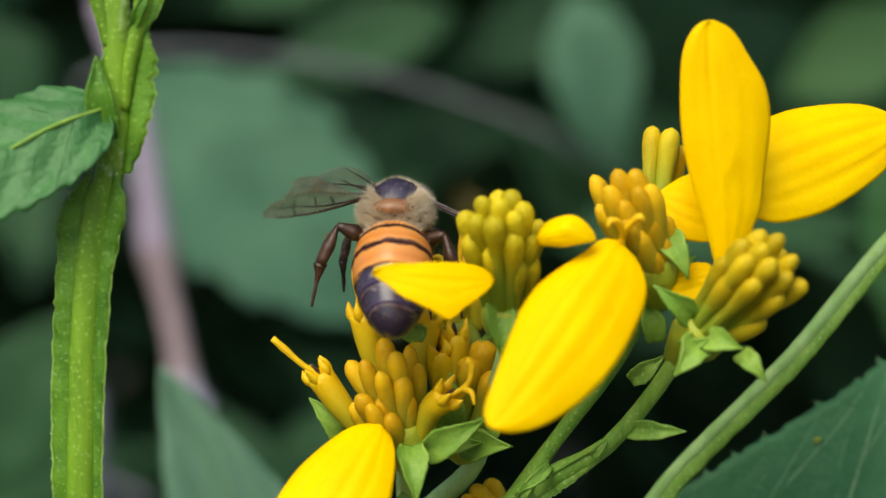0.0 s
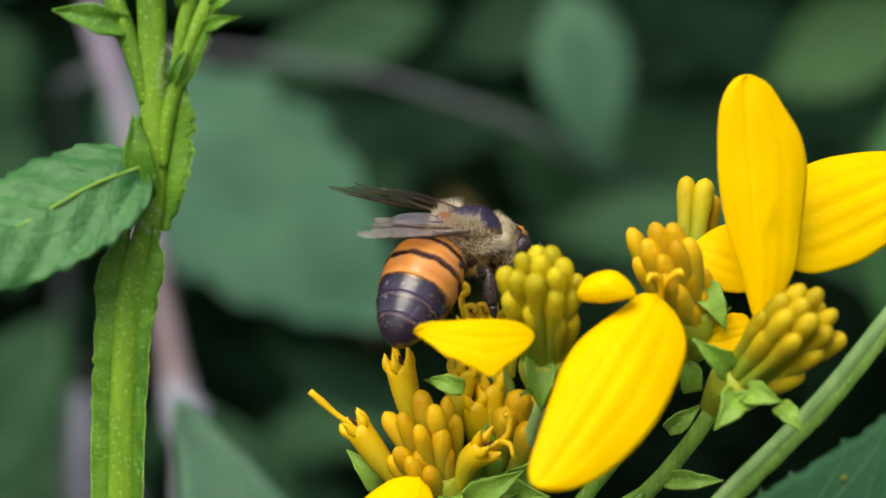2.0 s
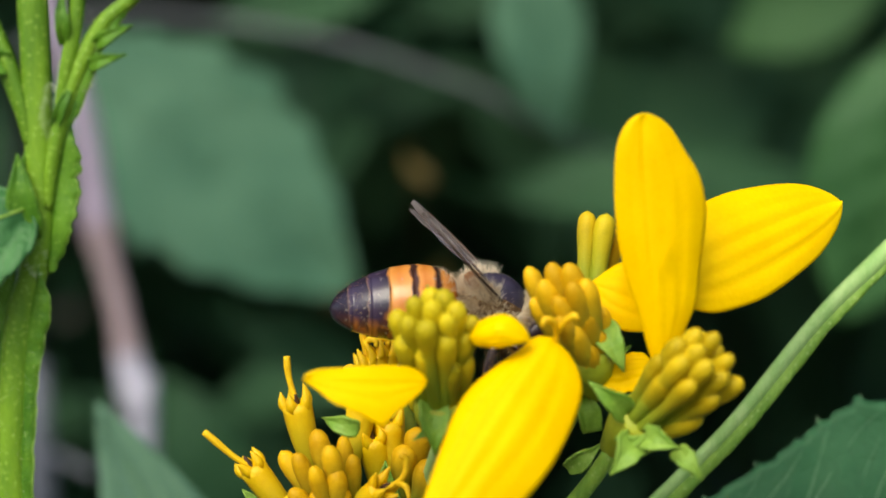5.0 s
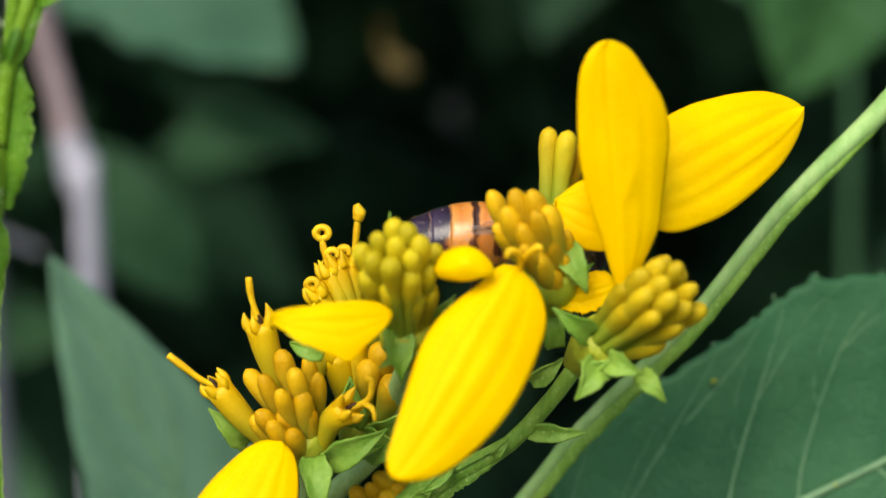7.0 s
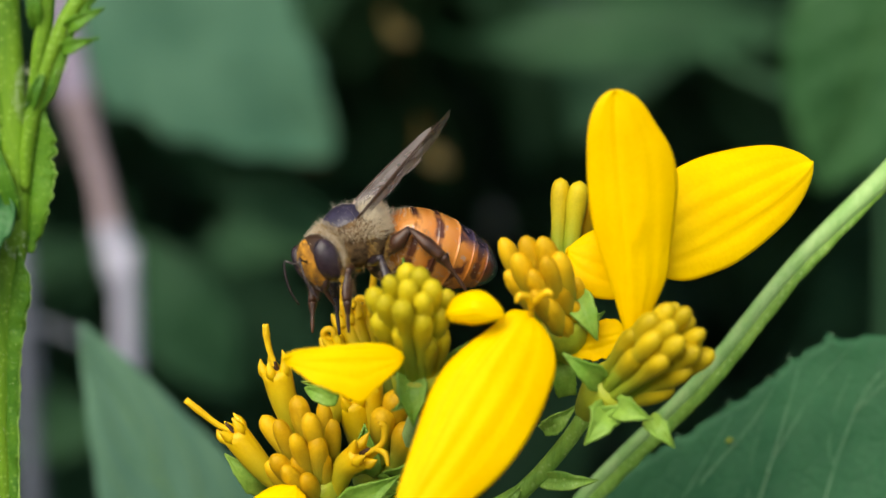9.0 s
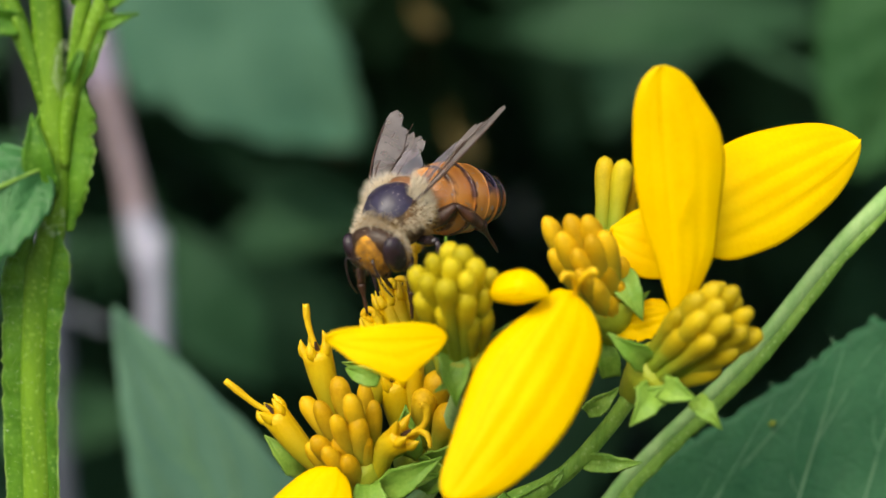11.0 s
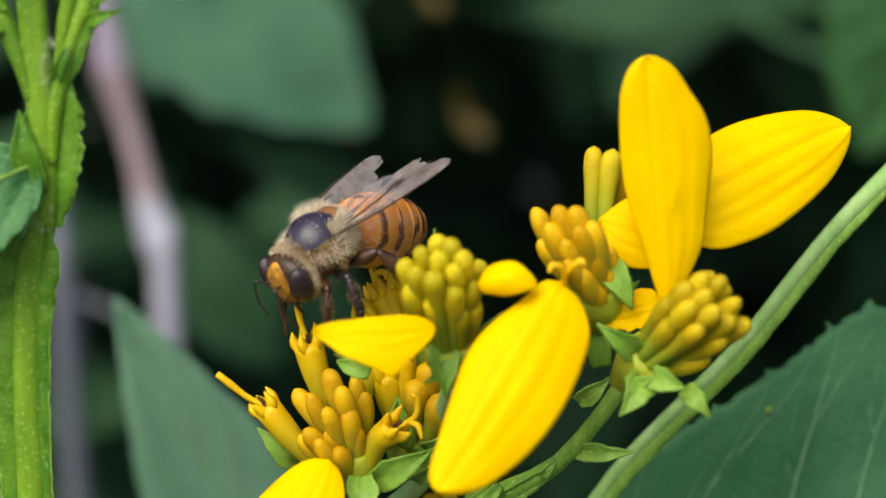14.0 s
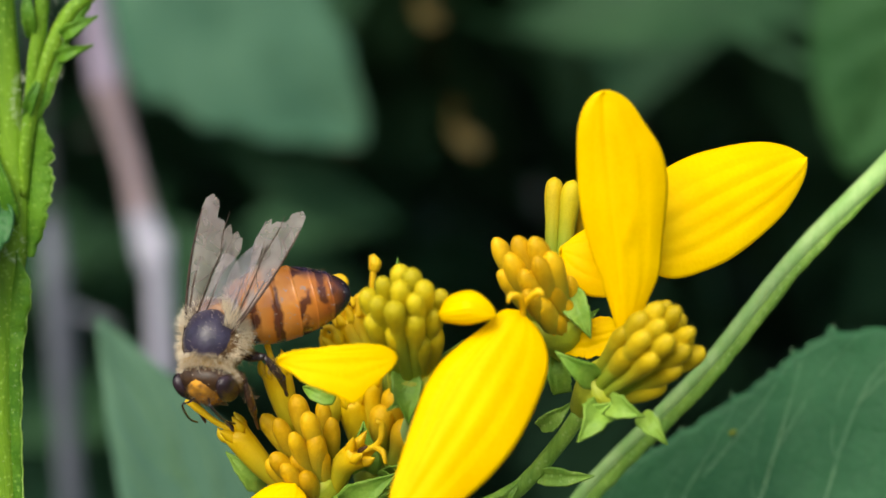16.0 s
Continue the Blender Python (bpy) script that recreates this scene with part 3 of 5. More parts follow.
stalk("flower_stalk", "pale grey-green flower stalk", [
    ([(-4.0, 0.4, -6.3), (-5.0, 4.0, -10.1), (-6.3, 7.0, -14.8), (-9.1, 8.0, -17.9), (-13.0, 9.0, -22.6), (-15.0, 14.0, -42.0), (-15.8, 16.5, -85.0), (-17.0, 21.0, -180.0)], (0.55, 0.6, 0.62, 0.7, 0.75, 1.0, 1.0, 1.0)),
    ([(-10.1, 3.0, -14.2), (-10.4, 5.0, -16.2), (-10.8, 7.6, -19.6)], (0.8, 0.6, 0.6)),
    ([(-7.3, 8.0, -8.6), (-7.0, 7.6, -11.0), (-6.8, 7.2, -14.6)], (0.6, 0.6, 0.6))], STALK_PALE)


# ---- the sloping stem and the broad leaf behind the flowers ----
RS = thing("sloping_stem", at(2.9, 14.0, -21.7), "smooth pale green forked stem sloping behind the flowers", "stem")
o = RS.location
part("stem", tube(bmesh.new(), [at(-75.30, 30.0, -804.70) - o, at(-67.30, 24.0, -380.0) - o, at(-58.0, 19.0, -180.0) - o, at(-48.0, 17.0, -105.0) - o, at(-38.80, 16.0, -69.70) - o, at(-18.80, 15.0, -45.30) - o, at(1.35, 14.0, -23.10) - o, at(7.00, 14.0, -15.90) - o, at(14.20, 14.0, -8.20) - o, at(20.50, 15.5, -0.60) - o, at(27.60, 17.5, 6.10) - o, at(29.70, 18.0, 9.30) - o, at(31.70, 18.0, 15.30) - o, at(33.70, 19.0, 24.30) - o], [U * k for k in (2.2, 1.7, 1.4, 1.2, 1.0, 0.7, 0.5, 0.47, 0.5, 0.55, 0.8, 0.95, 0.7, 0.6)], 96, 14, 0.05), STALK_PALE, RS)
part("branch", tube(bmesh.new(), [at(28.0, 17.6, 5.6) - o, at(31.0, 18.2, 6.6) - o, at(36.0, 20.0, 8.6) - o, at(44.0, 22.0, 13.0) - o], [U * k for k in (0.75, 0.7, 0.6, 0.5)], 16, 12, 0.05), STALK_PALE, RS)


def big_leaf(name, label, base, tip, face, width, material, sag, fold, teeth, full, nerves, wave=0.03, seed=1.0, group="", nu=80, nv=28, nerve=0.28, depth=0.07, relief=0.5, veins=True, round_=0.85, stalk_to=(), rib=None):
    ob = thing(name, base, label, "leaf", group)
    if stalk_to:
        part("petiole", tube(bmesh.new(), [Vector(), *[at(*p) - base for p in stalk_to]], [0.9 * U, 0.8 * U, 0.9 * U], 14, 8, 0.05), rib or STALK_PALE, ob)
    bm = bmesh.new()
    place = leaf_blade(bm, base, tip, face, width * U, sag * U, fold, teeth, depth, full, nu, nv, wave, seed, base, nerves, relief * U, round_)
    thick(part("blade", bm, material, ob), 0.3)
    part("midrib", tube(bmesh.new(), [place(k / 8, 0, 0.25 * U) for k in range(9)], [nerve * 2.2 * U, nerve * 1.6 * U, nerve * 0.5 * U], 24, 6), rib or VEIN, ob, "" if rib else "pale midrib")
    for k in range(1, nerves - 1) if veins else ():
        for side in (-1, 1):
            pts = [place(min(0.97, (k + 0.25 * (side > 0) + 1.3 * v + 1.2 * v * v) / nerves), side * v, 0.18 * U) for v in (0.0, 0.25, 0.5, 0.75, 0.93)]
            part("vein", tube(bmesh.new(), pts, [nerve * U, nerve * 0.7 * U, nerve * 0.25 * U], 12, 5), VEIN, ob)
    return ob


def broad_leaf(base, tip, face, upper, lower, veins):
    """A broad toothed blade with sharp pale nibs along its margin, an arched midrib and curved side veins that fork near the edge."""
    ob = thing("broad_leaf", base, "broad dark green toothed leaf with pale veins", "leaf")
    a, n, s, length = frame_of(base, tip, face)
    nu, nv, nibs = 190, 36, 13

    def place(u, v, lift=0.0):
        w = max(0.0, span(lower if v > 0 else upper, u)) * max(0.0, 1 - u ** 20) ** 0.5
        k = (u * nibs + 0.25 * math.sin(u * 23)) % 1
        w *= 1 + abs(v) ** 8 * ((0.02 + 0.03 * (0.6 < u < 0.74)) * math.exp(-((k - 0.62) / 0.09) ** 2) - 0.02 * abs(k - 0.1))
        h = 1.2 * 4 * u * (1 - u) + 0.05 * abs(v) * w + 0.6 * noise.noise(Vector((u * 3, v * 1.4, 2.0))) + 0.12 * noise.noise(Vector((u * 17, v * 11, 6.0)))
        h += 0.06 * math.cos(2 * math.pi * (u * 7 - abs(v) * 1.6)) * min(1, 4 * abs(v))
        return a * length * u + s * v * w * U + n * (h + lift) * U

    bm = bmesh.new()
    grid(bm, [[bm.verts.new(place(i / nu, j / nv * 2 - 1)) for j in range(nv + 1)] for i in range(nu + 1)])
    bmesh.ops.remove_doubles(bm, verts=bm.verts, dist=1e-6)
    thick(part("blade", bm, LEAF, ob), 0.3)
    part("petiole", tube(bmesh.new(), [Vector(), at(1.0, 16.5, -33.5) - base, at(-9.0, 15.5, -36.0) - base], [0.9 * U, 0.8 * U, 0.9 * U], 14, 8, 0.05), STALK_PALE, ob)
    part("midrib", tube(bmesh.new(), [place(k / 10, 0, 0.22) for k in range(11)], [0.42 * U, 0.3 * U, 0.24 * U, 0.1 * U], 40, 7), VEIN, ob, "pale midrib")
    for side, u0, u1 in veins:
        def run(v, fork=0.0):
            return place(min(0.98, u0 + (u1 - u0) * v ** 1.3 + fork), side * v, 0.16 + 0.02 * math.sin(9 * v))
        part("vein", tube(bmesh.new(), [run(v) for v in (0.0, 0.15, 0.3, 0.45, 0.6, 0.75, 0.95)], [0.12 * U, 0.085 * U, 0.06 * U, 0.02 * U], 24, 5), VEIN, ob)
        part("vein", tube(bmesh.new(), [run(0.6), run(0.72, 0.03), run(0.85, 0.075), run(0.96, 0.1)], [0.045 * U, 0.035 * U, 0.015 * U], 12, 5), VEIN, ob)
        part("vein", tube(bmesh.new(), [run(0.4), run(0.5, -0.03), run(0.66, -0.05), run(0.8, -0.055)], [0.035 * U, 0.03 * U, 0.012 * U], 12, 5), VEIN, ob)
    for u, v in ((0.415, -0.83), (0.525, 0.0)):      # fallen pollen
        part("pollen_speck", tube(bmesh.new(), [place(u - 0.004, v, 0.2), place(u, v, 0.42), place(u + 0.006, v, 0.2)], [0.1 * U, 0.17 * U, 0.08 * U], 6, 7, 0.2), BUD, ob, "fallen orange pollen")
    for k in range(nibs):
        for side in (-1, 1):
            u = (k + 0.62 - 0.25 * math.sin((k + 0.62) / nibs * 23)) / nibs
            if 0.03 < u < 0.97:
                part("leaf_tooth", tube(bmesh.new(), [place(u, side * 0.97), place(u + 0.003, side * 1.02)], [0.12 * U, 0.09 * U, 0.03 * U], 4, 6), VEIN, ob)
    return ob


broad_leaf(at(6.0, 18.0, -31.5), at(43.5, 24.0, -14.6), (-0.1, -1, 0.35), (3.0, 10.2, 11.6, 12.2, 12.9, 13.8, 12.2, 9.0, 0.5), (3.0, 10.5, 13.0, 14.0, 14.0, 13.0, 11.0, 7.0, 0.5),
           ((-1, 0.01, 0.1), (-1, 0.05, 0.47), (-1, 0.32, 0.6), (-1, 0.455, 0.8), (-1, 0.66, 0.88), (-1, 0.8, 0.94), (1, 0.04, 0.35), (1, 0.22, 0.52), (1, 0.4, 0.7), (1, 0.6, 0.86)))

# ---- the tall winged stem ----
LS = thing("winged_stem", at(-29.6, -2.5, -26.0), "bright green winged stem with a toothed leaf and side shoots", "stem")
o = LS.location
part("stem", tube(bmesh.new(), [at(-40.0, 10.0, -805.0) - o, at(-36.0, 4.0, -400.0) - o, at(-33.0, 0.5, -200.0) - o, at(-31.4, -1.8, -110.0) - o, at(-30.7, -2.3, -66.0) - o, at(-30.2, -2.4, -42.0) - o, at(-29.8, -2.5, -28.0) - o, at(-29.6, -2.5, -21.0) - o, at(-29.5, -2.5, -16.0) - o, at(-29.4, -2.5, -9.0) - o, at(-29.1, -2.5, -3.2) - o, at(-28.65, -2.5, 1.04) - o, at(-27.85, -2.5, 3.6) - o, at(-27.4, -2.6, 7.0) - o, at(-27.45, -2.6, 11.25) - o, at(-27.55, -2.6, 16.15) - o, at(-27.7, -2.7, 22.0) - o, at(-28.0, -3.0, 40.0) - o], [U * k for k in (2.2, 1.8, 1.4, 1.1, 1.0, 0.9, 0.85, 0.82, 0.82, 0.82, 0.84, 0.86, 0.84, 0.74, 0.8, 0.86, 0.86, 0.6)], 120, 14, 0.05, 0.6), STEM, LS)
part("side_shoot", tube(bmesh.new(), [at(-26.9, -2.7, 7.3) - o, at(-26.5, -2.9, 10.29) - o, at(-25.75, -2.9, 13.25) - o, at(-24.8, -2.9, 15.55) - o, at(-23.5, -2.9, 17.85) - o, at(-21.2, -3.0, 20.2) - o, at(-17.5, -3.2, 27.0) - o], [U * k for k in (0.3, 0.42, 0.55, 0.55, 0.5, 0.42, 0.3)], 40, 10, 0.06), STEM, LS)
part("side_shoot", tube(bmesh.new(), [at(-26.2, -2.9, 12.3) - o, at(-25.6, -3.1, 15.3) - o, at(-25.0, -3.2, 18.45) - o, at(-24.7, -3.4, 22.0) - o, at(-24.0, -4.0, 30.0) - o], [U * k for k in (0.35, 0.45, 0.42, 0.4, 0.3)], 30, 10, 0.06), STEM, LS)
part("side_shoot", tube(bmesh.new(), [at(-27.9, -2.7, 11.0) - o, at(-28.3, -2.8, 13.0) - o, at(-29.1, -2.9, 15.7) - o, at(-30.4, -2.9, 18.86) - o, at(-31.7, -3.0, 21.5) - o, at(-35.0, -3.4, 28.0) - o], [U * k for k in (0.35, 0.48, 0.5, 0.46, 0.42, 0.3)], 36, 10, 0.06), STEM, LS)


RIM = surface("pale_rim", (0.14, 0.3, 0.03), (0.27, 0.44, 0.09), 0.8, 0.6, 0.4, 0.15)


def stem_flange(parent, line, widths, out, seed, steps=90, material=None, rim=True, ragged=1.0):
    """A thin flange that runs along a stem, out from it by the given widths in mm, unevenly scalloped at its edge."""
    o, out = parent.location, Vector(out).normalized()
    pts = curve([at(*p) - o for p in line], steps)
    length = sum((b - a).length for a, b in zip(pts, pts[1:])) / U
    bm, rows = bmesh.new(), []
    for k, c in enumerate(pts):
        f = k / steps
        s = f * length
        w = max(0.02, span(widths, f)) * U
        w *= 1 + ragged * (0.1 * noise.noise(Vector((s * 0.35, seed, 0))) + 0.06 * abs(math.sin(s * 1.3 + seed + 2 * noise.noise(Vector((s * 0.4, seed, 2))))) + 0.09 * noise.noise(Vector((s * 2.5, seed, 5))))
        rows.append([bm.verts.new(c + out * w * j / 6 + Vector((0, (-0.16 * math.sin(j / 6 * 2.6) + 0.22 * j / 6 * noise.noise(Vector((s * 0.5, seed, 9))) + 0.03 * (j / 6) ** 2 * noise.noise(Vector((s * 1.9, seed, 7)))) * U, 0))) for j in range(7)])
    grid(bm, rows)
    edge = [r[6].co.copy() for r in rows]
    flange = thick(part("stem_flange", bm, material or WING_EDGE, parent, "soft green flange"), 0.1)
    if rim:
        part("flange_rim", tube(bmesh.new(), edge, [0.04 * U, 0.08 * U, 0.07 * U, 0.04 * U], len(edge) - 1, 6, 0.5), RIM, flange, "pale rough rim")
    return flange


stem_flange(RS, [(-10.35, 14.6, -35.85), (1.55, 13.7, -23.25), (7.15, 13.7, -16.05), (14.35, 13.7, -8.35), (20.65, 15.2, -0.75), (27.55, 17.2, 5.75)], (0.7, 0.8, 0.82, 0.82, 0.8, 0.75, 0.65, 0.4), (0.73, -0.1, -0.68), 21, 130, STALK, False)
stem_flange(STALKS[0], [(3.4, 2.3, -11.3), (0.4, 3.2, -13.8), (-2.2, 3.9, -15.9), (-5.2, 5.4, -19.2), (-8.6, 8.6, -25.4), (-10.6, 12.0, -36.0)], (0.2, 0.6, 0.75, 0.9, 0.9, 0.5), (0.62, -0.35, -0.7), 22, 110, STALK, True, 2.0)
stem_flange(STALKS[0], [(1.0, 2.6, -13.0), (-1.9, 3.5, -15.3), (-4.8, 4.9, -18.4), (-8.4, 8.4, -25.2), (-10.6, 12.0, -36.0)], (0.1, 0.4, 0.6, 0.6, 0.3), (-0.7, -0.35, 0.6), 23, 110, STALK, True, 2.0)
stem_flange(LS, [(-30.6, -2.2, -66.0), (-30.4, -2.3, -42.0), (-30.1, -2.3, -28.0), (-30.0, -2.4, -21.0), (-29.9, -2.4, -16.0), (-29.9, -2.5, -9.0), (-29.6, -2.6, -3.2), (-29.15, -2.6, 1.04), (-28.9, -2.6, 3.6)], (1.0, 1.15, 1.2, 1.2, 1.2, 1.25, 1.3, 1.35, 1.5, 0.1), (-1, 0, 0.05), 1, 150)
stem_flange(LS, [(-30.2, -2.2, -66.0), (-29.7, -2.3, -42.0), (-29.3, -2.3, -28.0), (-29.1, -2.4, -21.0), (-29.0, -2.4, -16.0), (-28.9, -2.5, -9.0), (-28.6, -2.6, -3.2), (-28.15, -2.7, 1.04), (-27.5, -2.8, 3.9)], (0.6, 0.65, 0.7, 0.7, 0.7, 0.72, 0.8, 0.9, 1.2, 0.05), (1, 0, 0.0), 2, 150)
stem_flange(LS, [(-27.0, -2.5, 3.6), (-26.8, -2.6, 6.0), (-26.6, -2.6, 8.4), (-26.2, -2.7, 10.6), (-25.9, -2.7, 12.2)], (0.35, 0.9, 1.35, 1.3, 0.8, 0.3), (1, 0, 0), 3, 90, None, True, 2.4)
stem_flange(LS, [(-27.9, -2.6, 4.2), (-27.85, -2.7, 7.0), (-27.95, -2.7, 9.0), (-28.0, -2.8, 10.6)], (0.3, 0.5, 0.8, 1.0, 0.5, 0.1), (-1, 0, 0), 4, 60, None, True, 2.0)
stem_flange(LS, [(-26.0, -2.9, 11.6), (-25.4, -3.0, 13.4), (-24.5, -3.0, 15.6), (-23.2, -3.0, 17.9), (-21.4, -3.0, 20.0)], (0.1, 0.5, 0.6, 0.45, 0.5, 0.3), (1, 0, -0.35), 5, 80, None, True, 2.4)
stem_flange(LS, [(-25.7, -3.0, 12.6), (-25.1, -3.1, 15.4), (-24.6, -3.2, 18.4), (-24.3, -3.4, 22.0)], (0.1, 0.35, 0.3, 0.4), (-1, -0.2, 0.1), 6, 50, rim=False)
stem_flange(LS, [(-28.5, -2.8, 12.6), (-29.3, -2.9, 15.6), (-30.6, -2.9, 18.8), (-31.9, -3.0, 21.5)], (0.1, 0.4, 0.35, 0.3), (-1, 0, -0.4), 7, 50)
bm = bmesh.new()
place = leaf_blade(bm, at(-27.8, -3.1, 7.4), at(-40.8, -8.5, 0.4), (0.15, -1, 0.6), 7.6 * U, 0.6 * U, -0.18, 11, 0.09, 0.36, 60, 22, 0.05, 3.0, o, 6, 0.25 * U, 0.62)
lf = thick(part("stem_leaf", bm, LEAF_LIT, LS, "bright green toothed leaf"), 0.22)
part("midrib", tube(bmesh.new(), [place(k / 8, 0, 0.1 * U) for k in range(9)], [0.14 * U, 0.09 * U, 0.04 * U], 20, 6), BRACT, lf, "pale green midrib")
for k in range(1, 6):
    for side in (-1, 1):
        part("vein", tube(bmesh.new(), [place((k + 1.5 * v) / 7.5, side * v, 0.1 * U) for v in (0.0, 0.3, 0.6, 0.9)], [0.06 * U, 0.045 * U, 0.02 * U], 10, 5), LEAF_LIT, lf)
for b, t, w in (((-28.0, -2.9, 5.6), (-28.5, -3.4, 10.4), 1.9), ((-23.9, -3.2, 16.6), (-21.9, -3.6, 17.75), 0.9), ((-24.3, -3.2, 15.4), (-22.3, -3.6, 16.1), 0.8), ((-28.9, -3.0, 15.4), (-33.2, -3.6, 16.4), 1.8), ((-25.7, -3.2, 16.6), (-25.7, -3.6, 19.6), 0.8), ((-26.4, -3.0, 11.9), (-25.2, -3.3, 14.6), 0.7)):
    bract(LS, at(*b), at(*t), FRONT, w, "small_leaf", WING_EDGE)
LS.location.x += 0.35 * U

# ---- blurred plants behind ----
big_leaf("pointed_leaf", "blue-green pointed leaf standing behind the flowers", at(-12.5, 64.0, -74.0), at(-38.2, 60.0, -16.3), (0.1, -1, 0.3), 21.0, LEAF_PALE, 1.0, 0.05, 9, 0.36, 7, 0.015, 4.0, nu=50, nv=18, depth=0.05, relief=0.3, veins=True, nerve=0.16, stalk_to=((-11.0, 66.0, -120.0), (-6.0, 70.0, -805.0)))


def far_leaf(label, base, tip, width, material, face=(0, -1, 0.35), full=0.42, teeth=11, sag=3.0, fold=0.12, seed=0.0, depth=0.09):
    return big_leaf("background_leaf", label, at(*base), at(*tip), face, width, material, sag, fold, teeth, full, 6, 0.04, seed, "leaves behind the flowers", 40, 14, 0.3, depth, 0.5, False, 0.85, ((base[0] * 1.1 + (base[0] - tip[0]) * 0.15, base[1] + 70, base[2] - 4), (base[0] * 1.5 + (base[0] - tip[0]) * 0.25, base[1] + 330, base[2] - 60)), material)


far_leaf("large grey-green leaf drooping in the shade", (-100, 296, 14), (-37, 300, -39), 49, LEAF_BLUE, (0.1, -1, 0.45), 0.45, 6, seed=1, depth=0.17)
far_leaf("green leaf hanging at the edge of the thicket", (69.5, 205.0, 22.6), (52.5, 205.0, -29.4), 30, LEAF_FAR, (-0.1, -1, 0.3), 0.5, seed=2)
far_leaf("blue-green leaf pointing down", (-2, 318, 34), (7, 322, -5), 22, LEAF_BLUE, (0.1, -1, 0.15), 0.4, seed=3)
far_leaf("green leaf low in the thicket, coloured as in shade", (-89.5, 330.0, -61.7), (-63.7, 330.0, -101.6), 25, LEAF_SHADED, (0, -1, 0.2), 0.5, 7, seed=4, depth=0.14)
# faces downwards to take less sky light, on top of its darkened colour
far_leaf("bluish leaf coloured and tilted dark as in shade", (-67.9, 330.0, -50.3), (-32.7, 330.0, -62.4), 13, LEAF_SHADED, (0, -1, -0.2), 0.5, seed=6)
far_leaf("dull green leaf low behind the stem", (-119.1, 330.0, -41.6), (-145.0, 330.0, -88.4), 30, LEAF_SHADED, (0.1, -1, 0.4), 0.5, 7, seed=14)
far_leaf("olive green leaf deep in the thicket", (-11.6, 420.0, -27.3), (79.7, 420.0, -22.5), 24, LEAF_SHADED, (0.1, -1, 0.7), 0.5, 8, seed=15)
far_leaf("green leaf in the far thicket", (-174.4, 420.0, 30.9), (-154.9, 420.0, 2.6), 30, LEAF_SHADED, (0.0, -1, 0.5), 0.5, seed=13)
far_leaf("green leaf high in the thicket", (-90.1, 430.0, 18.0), (-35.6, 430.0, 34.6), 26, LEAF_SHADED, (0.2, -1, 0.5), 0.5, 8, seed=20, depth=0.14)
far_leaf("green leaf high in the thicket", (-38.2, 470.0, 22.6), (12.7, 470.0, 41.8), 28, LEAF_SHADED, (-0.1, -1, 0.3), 0.5, 8, seed=21, depth=0.14)
far_leaf("green leaf high in the thicket", (30.2, 520.0, 40.8), (83.8, 520.0, 17.6), 30, LEAF_SHADED, (0.1, -1, 0.4), 0.5, 8, seed=22, depth=0.14)
far_leaf("green leaf high in the thicket", (-58.2, 430.0, 55.0), (-104.8, 430.0, 35.4), 24, LEAF_SHADED, (0.0, -1, 0.6), 0.5, 8, seed=23, depth=0.14)
far_leaf("green leaf high in the thicket", (11.0, 560.0, 18.8), (67.3, 560.0, 33.2), 20, LEAF_SHADED, (0.3, -1, 0.4), 0.5, 8, seed=24, depth=0.14)
far_leaf("green leaf high in the thicket", (-59.5, 480.0, -9.0), (-21.1, 480.0, 3.8), 22, LEAF_SHADED, (-0.2, -1, 0.5), 0.5, 8, seed=25, depth=0.14)
far_leaf("green leaf high in the thicket", (53.3, 600.0, 5.2), (107.3, 600.0, -10.6), 18, LEAF_SHADED, (0.0, -1, 0.4), 0.5, 8, seed=26, depth=0.14)
far_leaf("green leaf high in the thicket", (103.0, 450, 38.2), (56.9, 450, 13.3), 30, LEAF_FAR, (0.1, -1, 0.4), 0.5, 8, seed=31, depth=0.14)
for (x, y, z), s in (((-16.1, 330.0, -43.7), 7), ((-45.5, 330.0, -43.7), 6), ((-24.7, 330.0, -14.8), 6)):
    far_leaf("small yellowed leaf in the shade", (x - s / 2, y, z + s / 3), (x + s / 2, y - 4, z - s / 3), s * 0.7, LEAF_DRY, (0, -1, 0.4), 0.5, 5, 0.5, seed=s + x)


def cane(name, label, pieces, category="stem"):
    first = at(*pieces[0][0][0])
    ob = thing(name, first, label, category, "canes behind the flowers")
    for pts, r, material, what in pieces:
        part(what, tube(bmesh.new(), [at(*p) - first for p in pts], [q * U for q in r], 24, 10, 0.12), material, ob)
    return ob


cane("cane", "pinkish cane with a pale node and a grey lower joint", (
    ([(-92.5, 250.0, 27.8), (-87.9, 250.0, 13.9), (-84.8, 250.0, 3.2), (-82.9, 250.0, -8.7), (-81.5, 250.0, -20.0)], (2.2, 2.4, 2.5, 2.6, 2.8, 3.5), CANE, "upper_joint"),
    ([(-81.6, 250.0, -19.3), (-79.9, 250.0, -26.0), (-77.9, 250.0, -34.7), (-75.9, 250.0, -45.1)], (3.6, 2.8, 2.1, 2.1, 2.5), CANE_PINK, "middle_joint"),
    ([(-76.0, 250.0, -44.3), (-74.6, 250.0, -55.5), (-73.4, 250.0, -68.7), (-80, 270, -300), (-84, 290, -810)], (2.8, 2.6, 2.5, 2.9, 4.0), CANE_GREY, "lower_joint")))
